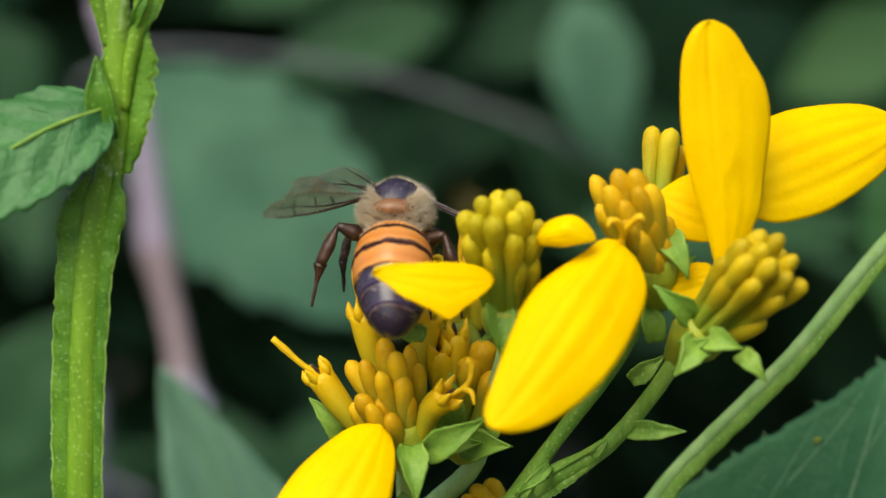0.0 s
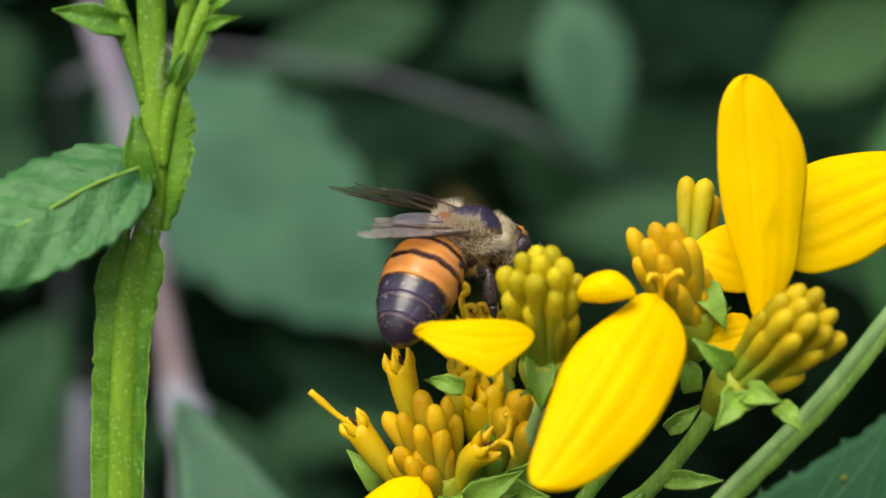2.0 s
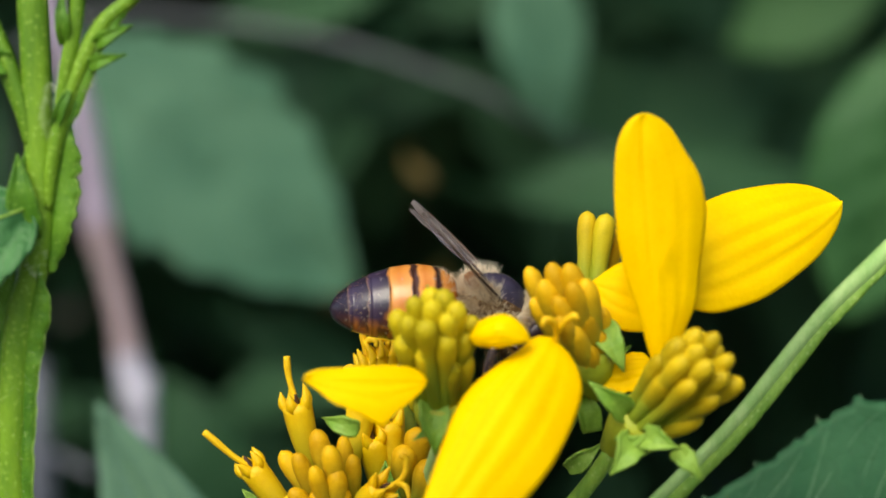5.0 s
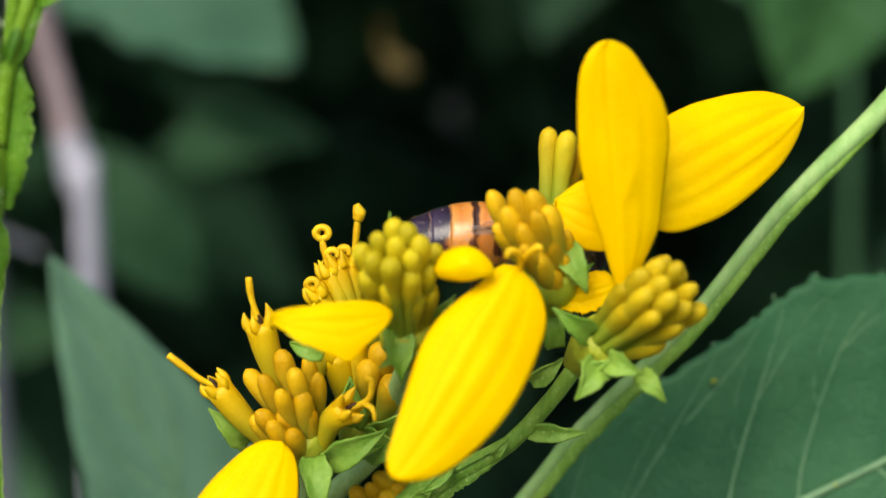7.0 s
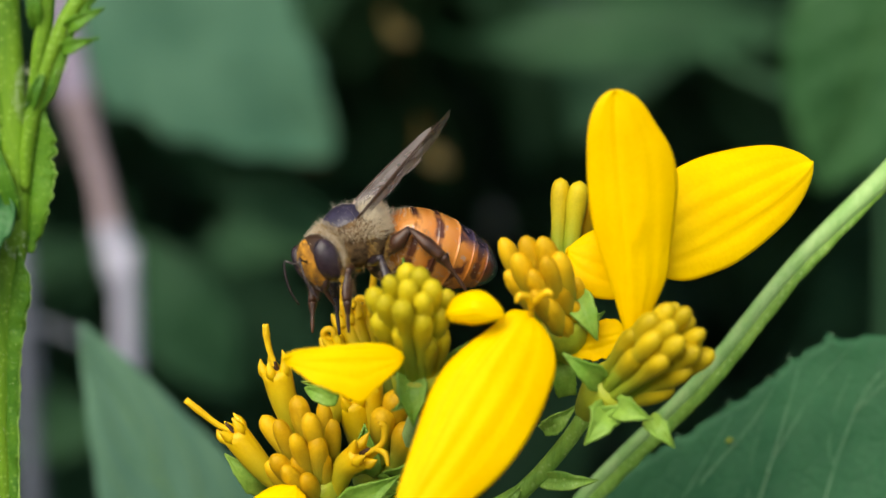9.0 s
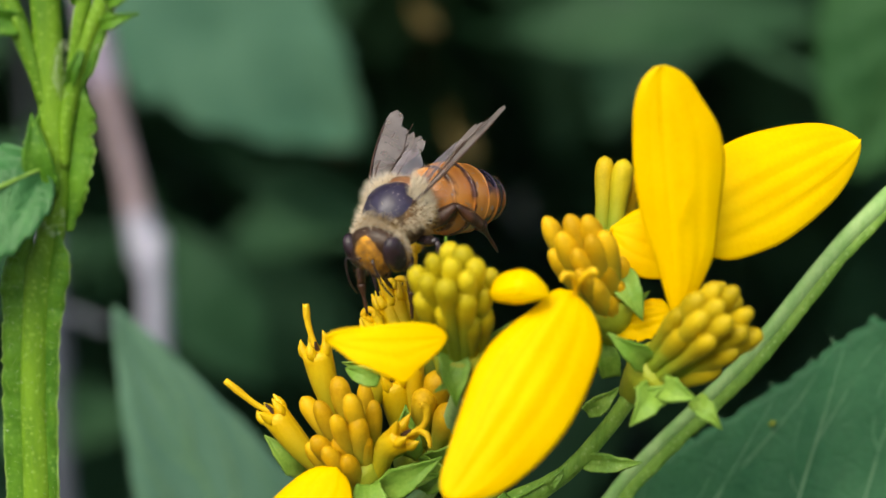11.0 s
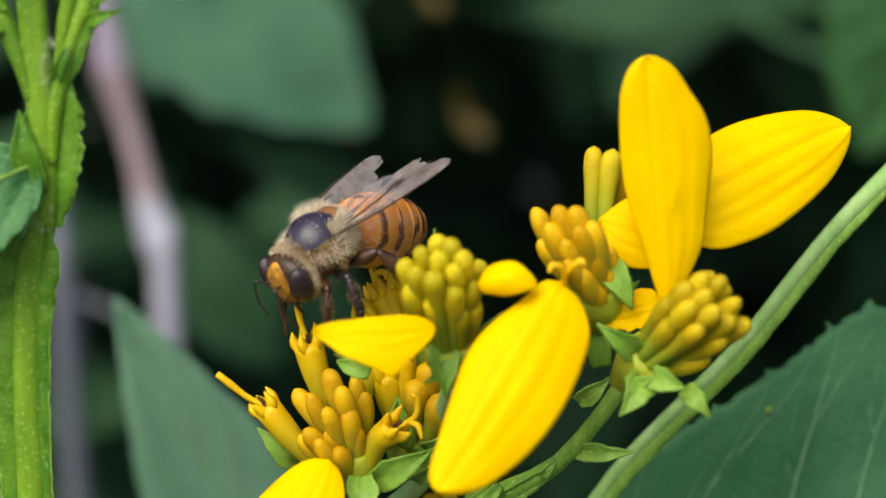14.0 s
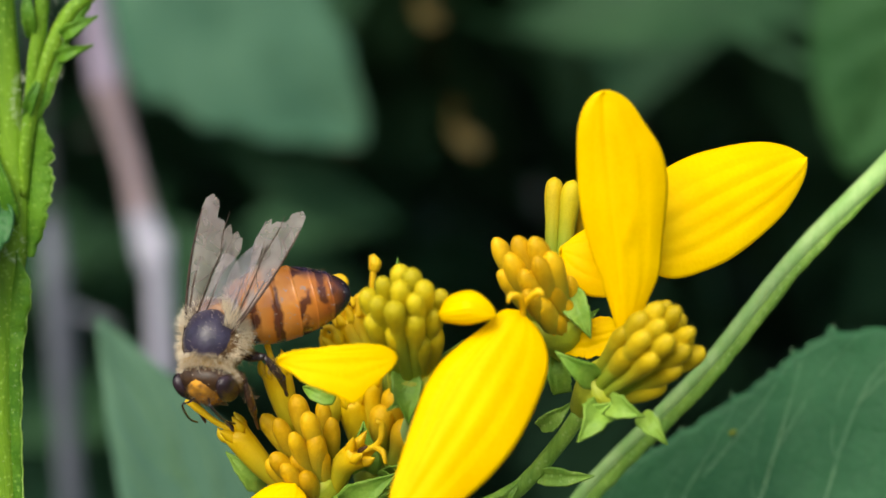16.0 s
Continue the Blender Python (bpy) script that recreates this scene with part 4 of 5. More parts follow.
cane("cane", "thin grey cane coloured as in shade", (([(-99.4, 270.0, -58.3), (-98.2, 270.0, -67.8), (-97.9, 270.0, -84.7), (-98.6, 270.0, -106.9), (-92, 300, -810)], (1.6, 2.0, 2.2, 2.4, 3.0), CANE_SHADED, "joint"), ([(-98.2, 270.0, -67.8), (-87.3, 270.0, -72.6)], (1.0, 0.8), CANE_SHADED, "side_shoot"),))
cane("arching_twig", "dull brown arching twig", (([(-118, 330, 13), (-97.8, 330, 21), (-54.2, 330, 17.4), (-14.8, 330, 6), (0, 330, -2), (24, 350, -12)], (1.2, 1.1, 1.0, 0.85, 0.7, 0.4), TWIG, "arching_end"),
    ([(-118, 330, 13), (-142, 420, 6), (-160, 490, -60), (-180, 560, -300), (-200, 600, -810)], (1.2, 1.6, 2.0, 2.6, 4.0), TWIG, "lower_stem")), "twig")
cane("green_shoot", "thin olive green shoot", (([(46, 330, -19), (54, 330, -24), (70, 330, -33), (90, 336, -60), (110, 350, -810)], (1.2, 1.4, 1.5, 1.6, 2.5), HEDGE, "shoot"),))

# ---- undergrowth, ground ----
rng = random.Random(7)
verts, faces = [], []
far_verts, far_faces = [], []
for k in range(26000):
    depth = rng.uniform(0, 1) ** 1.6
    y = 0.62 + 1.5 * depth + 0.12 * math.sin(k * 0.37)
    x, z = rng.uniform(-1.5, 1.5), rng.uniform(0.02, 1.9)
    if k % 4 == 0 and k < 16000:        # leaves before the hollow's upper edge
        y = rng.uniform(0.6, 1.15)
        x, z = rng.uniform(-0.6, 0.6) * (y + 0.12), 0.83 + rng.uniform(0.0, 0.17) * (y + 0.12)
    if k % 3 == 0 or 13000 < k < 16000:                      # unseen roof of leaves, added to keep light off the thicket
        y, z = rng.uniform(0.34, 2.0), rng.uniform(1.02, 1.5)
    if k >= 16000:                      # the far side closes the thicket
        x, y, z = rng.uniform(-2.6, 2.6), 1.9 + rng.uniform(0, 1.1) * (1 + 0.4 * math.sin(k)), rng.uniform(0.0, 2.7)
    if -0.145 < x / (y + 0.12) < 0.2 and y < 1.0 and z < 0.83 - 0.085 * (y + 0.12):    # a dark hollow in the thicket
        continue
    bulge = noise.noise(Vector((x * 1.6, y * 1.6, 3.0))) + 0.5 * noise.noise(Vector((x * 5, y * 5, 8.0)))
    if z > (2.5 if k >= 16000 else 1.62) * (1 - (abs(x) / (2.6 if k >= 16000 else 1.55)) ** 2.5) + 0.35 * bulge and (abs(x) > 0.8 or k >= 16000):    # rounded, uneven outline
        continue
    d = Vector((rng.uniform(-1, 1), rng.uniform(-0.9, 0.3), rng.uniform(-1, 0.25))).normalized()
    s = d.cross(Vector((rng.uniform(-0.4, 0.4), rng.uniform(-1, 0), 1))).normalized()
    n, size = s.cross(d), rng.uniform(0.06, 0.15) * (1.5 if k >= 16000 else 1)
    c = Vector((x, y, z))
    vs, fs = (far_verts, far_faces) if k >= 16000 else (verts, faces)
    b = len(vs)
    for u, v, h in ((0, 0, 0), (0.3, 0.3, 0.06), (0.3, -0.3, 0.06), (0.32, 0, 0), (0.68, 0.24, 0.03), (0.68, -0.24, 0.03), (0.7, 0, -0.04), (1, 0, -0.14)):
        vs.append(c + d * u * size + s * v * size + n * h * size)
    fs += [tuple(b + i for i in f) for f in ((0, 3, 1), (0, 2, 3), (1, 3, 6, 4), (3, 2, 5, 6), (4, 6, 7), (6, 5, 7))]
for name, label, v, f, material in (("undergrowth", "dense thicket of leaves in the shade", verts, faces, HEDGE), ("far_thicket", "dark thicket closing the view in deep shade", far_verts, far_faces, THICKET)):
    me = bpy.data.meshes.new(name)
    me.from_pydata(v, [], f)
    me.materials.append(material)
    tagged(new(name, me), label, "foliage", kind="stuff")

bm, rows = bmesh.new(), []
for i in range(41):
    f = (i / 20 - 1)
    rows.append([])
    for j in range(41):
        g = (j / 20 - 1)
        x, y = 300 * f * abs(f) ** 2.2, 300 * g * abs(g) ** 2.2
        rows[-1].append(bm.verts.new((x, y, 0.04 * noise.noise(Vector((x * 0.7, y * 0.7, 0))))))
grid(bm, rows)
tagged(part("ground", bm, SOIL, None), "dark leaf-strewn soil under the plants", "ground", kind="structure")


# ---- the bee ----
def banded(name):
    """Abdomen shell: orange rings edged with black, then black towards the tip, spotted along the flanks."""
    m, n, l, b = node_material(name)
    co, sep = n.new("ShaderNodeTexCoord"), n.new("ShaderNodeSeparateXYZ")
    l.new(co.outputs["Object"], sep.inputs[0])
    back = n.new("ShaderNodeMapRange")
    back.inputs["From Min"].default_value, back.inputs["From Max"].default_value = 0.0, -7.8 * U
    wob = n.new("ShaderNodeTexNoise")
    wob.inputs["Scale"].default_value = 900
    l.new(co.outputs["Object"], wob.inputs["Vector"])
    jit = n.new("ShaderNodeMath")
    jit.operation, jit.inputs[1].default_value = "MULTIPLY_ADD", 0.0006
    l.new(wob.outputs["Fac"], jit.inputs[0])
    l.new(sep.outputs["X"], jit.inputs[2])
    l.new(jit.outputs[0], back.inputs["Value"])
    # the second, bluer black paints the sheen of the hind rings as colour
    OR, OR2, BK, BK_SHEEN, PALE = (0.52, 0.175, 0.028), (0.62, 0.255, 0.055), (0.02, 0.012, 0.026), (0.045, 0.03, 0.066), (0.16, 0.09, 0.07)
    BR = (0.06, 0.022, 0.016)
    top = ramp(n, [(0.0, OR), (0.09, OR2), (0.118, BR), (0.145, BR), (0.168, OR2), (0.23, OR), (0.275, OR2), (0.3, BR), (0.338, BR), (0.356, OR2), (0.43, OR), (0.5, OR2), (0.525, BK), (0.66, BK_SHEEN), (0.668, PALE), (0.676, BK), (0.81, BK_SHEEN), (0.817, PALE), (0.825, BK), (1.0, BK)])
    DK = (0.11, 0.035, 0.018)
    RED = (0.42, 0.115, 0.02)
    belly = ramp(n, [(0.0, OR), (0.16, OR2), (0.3, OR), (0.45, OR2), (0.62, OR), (0.72, RED), (0.86, DK), (0.94, BK), (1.0, BK)])
    spots = ramp(n, [(0.0, OR), (0.1, OR2), (0.118, DK), (0.165, DK), (0.19, OR2), (0.28, OR), (0.3, DK), (0.355, DK), (0.375, OR2), (0.5, OR), (0.52, DK), (0.59, DK), (0.62, OR), (0.66, OR), (0.68, DK), (0.74, DK), (0.77, OR), (0.8, DK), (0.92, BK), (1.0, BK)])
    l.new(back.outputs[0], spots.inputs["Fac"])
    patch = n.new("ShaderNodeTexNoise")         # the flanks carry the bands as broken spots
    patch.inputs["Scale"].default_value = 750
    l.new(co.outputs["Object"], patch.inputs["Vector"])
    some = n.new("ShaderNodeMapRange")
    some.inputs["From Min"].default_value, some.inputs["From Max"].default_value = 0.4, 0.5
    l.new(patch.outputs["Fac"], some.inputs["Value"])
    flank = n.new("ShaderNodeMix")
    flank.data_type = "RGBA"
    l.new(some.outputs[0], flank.inputs["Factor"])
    l.new(belly.outputs["Color"], flank.inputs["A"])
    l.new(spots.outputs["Color"], flank.inputs["B"])
    l.new(back.outputs[0], top.inputs["Fac"])
    l.new(back.outputs[0], belly.inputs["Fac"])
    low = n.new("ShaderNodeMapRange")
    low.inputs["From Min"].default_value, low.inputs["From Max"].default_value = 1.1 * U, 0.2 * U
    rear = n.new("ShaderNodeMapRange")          # the black of the hind rings reaches further down the flanks
    rear.inputs["From Min"].default_value, rear.inputs["From Max"].default_value = 0.46, 0.6
    rear.inputs["To Max"].default_value = 1.1 * U
    l.new(back.outputs[0], rear.inputs["Value"])
    high = n.new("ShaderNodeMath")
    l.new(sep.outputs["Z"], high.inputs[0])
    l.new(rear.outputs[0], high.inputs[1])
    l.new(high.outputs[0], low.inputs["Value"])
    mix = n.new("ShaderNodeMix")
    mix.data_type = "RGBA"
    l.new(low.outputs[0], mix.inputs["Factor"])
    l.new(top.outputs["Color"], mix.inputs["A"])
    l.new(flank.outputs["Result"], mix.inputs["B"])
    dust = n.new("ShaderNodeTexNoise")          # pale dust in patches
    dust.inputs["Scale"].default_value, dust.inputs["Detail"].default_value = 2600, 4
    l.new(co.outputs["Object"], dust.inputs["Vector"])
    much = n.new("ShaderNodeMapRange")
    much.inputs["From Min"].default_value, much.inputs["From Max"].default_value = 0.62, 0.72
    much.inputs["To Max"].default_value = 0.7
    l.new(dust.outputs["Fac"], much.inputs["Value"])
    l.new(blend(n, l, much.outputs[0], mix.outputs["Result"], (0.3, 0.25, 0.22)), b.inputs["Base Color"])
    b.inputs["Roughness"].default_value = 0.24
    b.inputs["Specular IOR Level"].default_value = 0.6
    fine = n.new("ShaderNodeTexNoise")
    fine.inputs["Scale"].default_value = 9000
    l.new(co.outputs["Object"], fine.inputs["Vector"])
    bp = n.new("ShaderNodeBump")
    bp.inputs["Strength"].default_value, bp.inputs["Distance"].default_value = 0.35, 0.00004
    l.new(fine.outputs["Fac"], bp.inputs["Height"])
    l.new(bp.outputs["Normal"], b.inputs["Normal"])
    return m


def membrane(name, dark, light, cover):
    m, n, l, b = node_material(name)
    co, tx = n.new("ShaderNodeTexCoord"), n.new("ShaderNodeTexNoise")
    tx.inputs["Scale"].default_value = 700
    l.new(co.outputs["Object"], tx.inputs["Vector"])
    r = ramp(n, [(0.3, dark), (0.7, light)])
    l.new(tx.outputs["Fac"], r.inputs["Fac"])
    l.new(r.outputs["Color"], b.inputs["Base Color"])
    b.inputs["Roughness"].default_value, b.inputs["Specular IOR Level"].default_value = 0.3, 0.7
    tr, mx = n.new("ShaderNodeBsdfTransparent"), n.new("ShaderNodeMixShader")
    tr.inputs["Color"].default_value = (0.9, 0.84, 0.78, 1)
    mx.inputs["Fac"].default_value = cover
    l.new(tr.outputs["BSDF"], mx.inputs[1])
    l.new(b.outputs["BSDF"], mx.inputs[2])
    l.new(mx.outputs["Shader"], n["Material Output"].inputs["Surface"])
    return m


SHELL = banded("abdomen_shell")
WINGSKIN = membrane("wing_membrane", (0.25, 0.2, 0.185), (0.46, 0.4, 0.385), 0.44)
HINDSKIN = membrane("hind_wing_membrane", (0.3, 0.27, 0.31), (0.48, 0.44, 0.5), 0.3)
WINGVEIN = surface("wing_vein", (0.03, 0.015, 0.01), (0.07, 0.038, 0.025), 0.6, 0.4, 0.2)
CHITIN = surface("dark_chitin", (0.018, 0.012, 0.014), (0.045, 0.03, 0.034), 0.8, 0.26, 0.3, 0.06, spec=0.6)
CHITIN_RED = surface("brown_chitin", (0.022, 0.01, 0.007), (0.075, 0.03, 0.015), 0.8, 0.35, 0.4, 0.08, spec=0.5)
FACE = surface("pollen_dusted_face", (0.14, 0.055, 0.01), (0.64, 0.29, 0.02), 0.55, 0.75, 0.8, 0.1)
HEADSKIN = surface("dark_head", (0.012, 0.007, 0.006), (0.06, 0.028, 0.011), 0.6, 0.4, 0.4, 0.08)
FUR_GOLD = surface("golden_fur", (0.33, 0.19, 0.055), (0.58, 0.39, 0.13), 1.2, 0.8, 0.0, 0.2, thin=0.25, spec=0.2)
PLATE = surface("plum_black_plate", (0.013, 0.01, 0.024), (0.036, 0.028, 0.056), 0.5, 0.33, 0.6, 0.12, spec=0.5)
SCUTELLUM = surface("tawny_plate", (0.16, 0.065, 0.025), (0.34, 0.16, 0.06), 0.5, 0.4, 0.5, 0.1, spec=0.5)
EYE = surface("compound_eye", (0.014, 0.008, 0.012), (0.035, 0.02, 0.028), 0.5, 0.25, 0.4, 0.03, spec=0.5)
FUR_BASE = surface("fur_ground", (0.03, 0.018, 0.01), (0.2, 0.12, 0.055), 0.5, 0.85, 0.9, 0.1, spec=0.15)
FUR = surface("fur", (0.64, 0.53, 0.37), (0.88, 0.8, 0.65), 1.2, 0.8, 0.0, 0.2, thin=0.25, spec=0.2)
FUR_DARK = surface("dark_fur", (0.16, 0.1, 0.05), (0.34, 0.23, 0.12), 1.2, 0.8, 0.0, 0.2, thin=0.25, spec=0.2)


def ball(bm, centre, size, shape=None, seg=20, rings=14):
    """A rounded body; shape(d) scales it by direction."""
    rows = []
    for i in range(rings + 1):
        th = math.pi * i / rings
        rows.append([])
        for j in range(seg):
            ph = 2 * math.pi * j / seg
            d = Vector((math.cos(th), math.sin(th) * math.cos(ph), math.sin(th) * math.sin(ph)))
            k = shape(d) if shape else 1.0
            rows[-1].append(bm.verts.new(Vector((centre[0] + d.x * size[0] * k, centre[1] + d.y * size[1] * k, centre[2] + d.z * size[2] * k)) * U))
    for a, b in zip(rows, rows[1:]):
        for j in range(seg):
            bm.faces.new((a[j], a[(j + 1) % seg], b[(j + 1) % seg], b[j]))
    bmesh.ops.remove_doubles(bm, verts=bm.verts, dist=1e-7)
    return bm


def fur(name, parent, centre, size, count, length, keep, lean, material, seed):
    """Fine tapered hairs standing out of a rounded body, where keep(d) lets them."""
    r, verts, faces = random.Random(seed), [], []
    while len(faces) < count:
        d = Vector((r.gauss(0, 1), r.gauss(0, 1), r.gauss(0, 1))).normalized()
        if r.random() > keep(d):
            continue
        foot = Vector([centre[i] + d[i] * size[i] * 0.98 for i in range(3)])
        out = Vector([d[i] / size[i] for i in range(3)]).normalized()
        out = (out + Vector(lean) + Vector((r.gauss(0, 0.28), r.gauss(0, 0.28), r.gauss(0, 0.28)))).normalized()
        side = out.cross(Vector((r.gauss(0, 1), r.gauss(0, 1), r.gauss(0, 1)))).normalized() * 0.018
        b = len(verts)
        tip = foot + out * length * r.uniform(0.55, 1.15)
        verts += [(foot - side) * U, (foot + side) * U, tip * U]
        faces.append((b, b + 1, b + 2))
    me = bpy.data.meshes.new(name)
    me.from_pydata(verts, [], faces)
    me.materials.append(material)
    ob = new(name, me)
    ob.parent = parent
    return ob


DOWN = surface("stem_down", (0.5, 0.58, 0.36), (0.72, 0.78, 0.6), 1.2, 0.8, 0.0, 0.2, thin=0.25, spec=0.2)
for k, (c, size, count, length) in enumerate((((-26.2, -3.1, 12.8), (0.45, 0.3, 1.6), 260, 0.4), ((-27.2, -3.1, 4.4), (0.5, 0.4, 0.9), 140, 0.35),
                                              ((-28.9, -2.6, -2.0), (1.5, 0.6, 6.0), 420, 0.2), ((-29.4, -2.6, -13.0), (1.5, 0.6, 9.0), 420, 0.2), ((-24.2, -3.1, 16.4), (0.8, 0.4, 2.4), 180, 0.25))):
    fur("stem_hair", LS, [(at(*c) - LS.location)[i] / U for i in range(3)], size, count, length, lambda d: 1.0, (0, 0, 0), DOWN, 40 + k)


BEE = tagged(new("honey_bee"), "honey bee with orange and black banded abdomen and frayed wings", "bee")
BEE.empty_display_size = 0.003
thorax = part("thorax", ball(bmesh.new(), (0, 0, 0), (2.3, 2.12, 1.98), lambda d: 1 - 0.08 * max(0, -d.z)), FUR_BASE, BEE, "dark shining thorax with pale fur")
part("scutum", ball(bmesh.new(), (0.15, 0, 0.2), (2.05, 1.9, 2.02), lambda d: 1 + 0.015 * math.sin(d.y * 9) + 0.02 * math.exp(-(d.y / 0.06) ** 2) * (d.x > 0)), PLATE, thorax, "shining black plate")
part("scutellum", ball(bmesh.new(), (-1.5, 0, 1.3), (0.66, 1.3, 0.48)), SCUTELLUM, thorax, "tawny plate behind the black one")
fur("fur", thorax, (0, 0, 0), (2.3, 2.12, 1.98), 4600, 0.66, lambda d: 0.0 if d.z < -0.1 or d.x < -0.7 and d.z < 0.25 and abs(d.y) < 0.55 else 1.0 if abs(d.x) > 0.7 and d.z < 0.8 else 0.7 if 0.02 < d.z < 0.36 else max(0, abs(d.y) - 0.74) * 1.6, (0, 0, 0), FUR, 3)
fur("collar_fur", thorax, (0.1, 0, -0.1), (2.3, 2.1, 1.98), 2600, 0.6, lambda d: 1.0 if d.x > 0.72 else 0.5 if d.x < -0.8 else 0.0, (0.2, 0, -0.1), FUR_GOLD, 14)
fur("short_fur", thorax, (0.15, 0, 0.2), (2.03, 1.88, 2.0), 150, 0.26, lambda d: 1.0 if d.z > 0.1 else 0.0, (-0.2, 0, 0), FUR, 9)
fur("crest_fur", thorax, (-0.2, 0, 0.25), (2.0, 1.9, 1.95), 1900, 0.9, lambda d: 1.0 if d.x < 0.1 and 0.25 < d.z < 0.75 and abs(d.y) > 0.35 else 0.0, (-0.2, 0, 0.5), FUR, 16)
fur("flank_fur", thorax, (-0.2, 0, -0.2), (2.15, 2.05, 1.85), 2000, 0.5, lambda d: max(0.0, 1.6 * noise.noise(Vector((d.x * 3.2, d.y, d.z * 2.6))) + 0.05) if d.z < 0.15 else 0.0, (0, 0, -0.2), FUR_GOLD, 4)

head = part("head", ball(bmesh.new(), (0, 0, 0), (1.0, 1.9, 1.6), lambda d: 1 - 0.22 * max(0, -d.z)), HEADSKIN, BEE, "dark head dusted with yellow pollen")
head.location = Vector((2.6, 0, -0.55)) * U
head.rotation_euler = (0, radians(10), 0)
for s in (1, -1):
    eye = part("eye", ball(bmesh.new(), (-0.05, s * 1.4, 0.12), (0.8, 0.6, 1.35), None, 20, 16), EYE, head, "dark brown compound eye")
    eye.rotation_euler = (radians(-8 * s), 0, radians(-14 * s))
    part("antenna", tube(bmesh.new(), [Vector(p) * U for p in ((0.85, s * 0.28, 0.1), (1.5, s * 0.7, 0.5), (1.75, s * 0.95, 0.75), (2.0, s * 1.1, 0.0), (2.1, s * 1.2, -1.0), (1.9, s * 1.3, -2.0))], [0.075 * U, 0.065 * U, 0.07 * U, 0.07 * U, 0.06 * U], 18, 7), CHITIN, head, "thin black antenna")
    part("mandible", tube(bmesh.new(), [Vector(p) * U for p in ((0.5, s * 0.6, -1.1), (0.7, s * 0.5, -1.5), (0.75, s * 0.15, -1.75))], [0.22 * U, 0.2 * U, 0.06 * U], 6, 7), CHITIN_RED, head)
part("face", ball(bmesh.new(), (0.48, 0, -0.05), (0.78, 1.12, 1.5), lambda d: 1 + 0.05 * math.sin(d.z * 9) * math.cos(d.y * 7)), FACE, head, "face dusted with golden pollen")
part("tongue", tube(bmesh.new(), [Vector(p) * U for p in ((0.5, 0, -1.3), (0.55, 0, -2.0), (0.4, 0, -2.9))], [0.24 * U, 0.16 * U, 0.06 * U], 8, 7), CHITIN_RED, head)
fur("fur", head, (0, 0, 0), (1.0, 1.9, 1.6), 700, 0.34, lambda d: 1.0 if d.x < -0.1 else 0.04, (0, 0, 0), FUR, 5)
fur("face_fur", head, (0.48, 0, -0.05), (0.78, 1.12, 1.5), 620, 0.24, lambda d: 1.0 if d.x > 0.2 else 0.0, (0, 0, 0.2), FUR_DARK, 15)
fur("eye_rim_fur", head, (-0.25, 0, 0.1), (0.8, 2.0, 1.62), 900, 0.34, lambda d: 1.0 if -0.75 < d.x < -0.15 and d.z > -0.6 else 0.0, (0.5, 0, 0), FUR, 17)
fur("cheek_fur", head, (-0.3, 0, -0.3), (0.75, 1.8, 1.4), 1000, 0.5, lambda d: 1.0 if abs(d.y) > 0.6 else 0.0, (0, 0, -0.3), FUR_GOLD, 6)

# abdomen: six overlapping rings, each its own shell
abdomen = part("petiole", ball(bmesh.new(), (-0.1, 0, 0), (0.6, 0.7, 0.7)), CHITIN_RED, BEE, "narrow waist")
abdomen.name = "abdomen"
abdomen.location = Vector((-1.95, 0, -0.25)) * U


def girth(x):
    """Half width of the abdomen, x mm behind the waist."""
    f = min(max(x / 7.8, 0), 1)
    return 2.55 * (math.sin(math.pi * min(1, f ** 0.72)) ** 0.46 if f < 1 else 0) * (1 - 0.05 * f)


marks = (0.0, 1.2, 2.7, 4.1, 5.2, 6.35, 7.8)
for k in range(6):
    x0, x1 = marks[k], marks[k + 1] + (0.18 if k < 5 else 0)
    bm, rows = bmesh.new(), []
    for i in range(9):
        x = x0 + (x1 - x0) * (math.sin(i / 8 * math.pi / 2) if k == 5 else i / 8)
        r = max(girth(x), 0.04) * (1 + 0.012 * (i / 8) ** 2 * (k < 5)) + (0.03 if i == 8 and k < 5 else 0)
        drop = 0.5 * (x / 7.8) ** 2
        rows.append([bm.verts.new(Vector((-x, r * math.sin(a) * 0.97, r * math.cos(a) * 0.9 - drop + 0.12)) * U) for a in [2 * math.pi * j / 32 for j in range(32)]])
    for a, b in zip(rows, rows[1:]):
        for j in range(32):
            bm.faces.new((a[j], b[j], b[(j + 1) % 32], a[(j + 1) % 32]))
    bm.faces.new(rows[-1])
    part("abdomen_ring", bm, SHELL, abdomen)
fur("fur", abdomen, (-1.2, 0, 0.1), (1.4, 1.95, 1.85), 900, 0.42, lambda d: 0.9 if d.x > -0.1 else 0.12, (-0.5, 0, 0), FUR, 7)
fur("fur", abdomen, (-4.3, 0, -0.1), (3.3, 2.15, 1.95), 700, 0.16, lambda d: 0.6, (-1.2, 0, 0), FUR_DARK, 8)


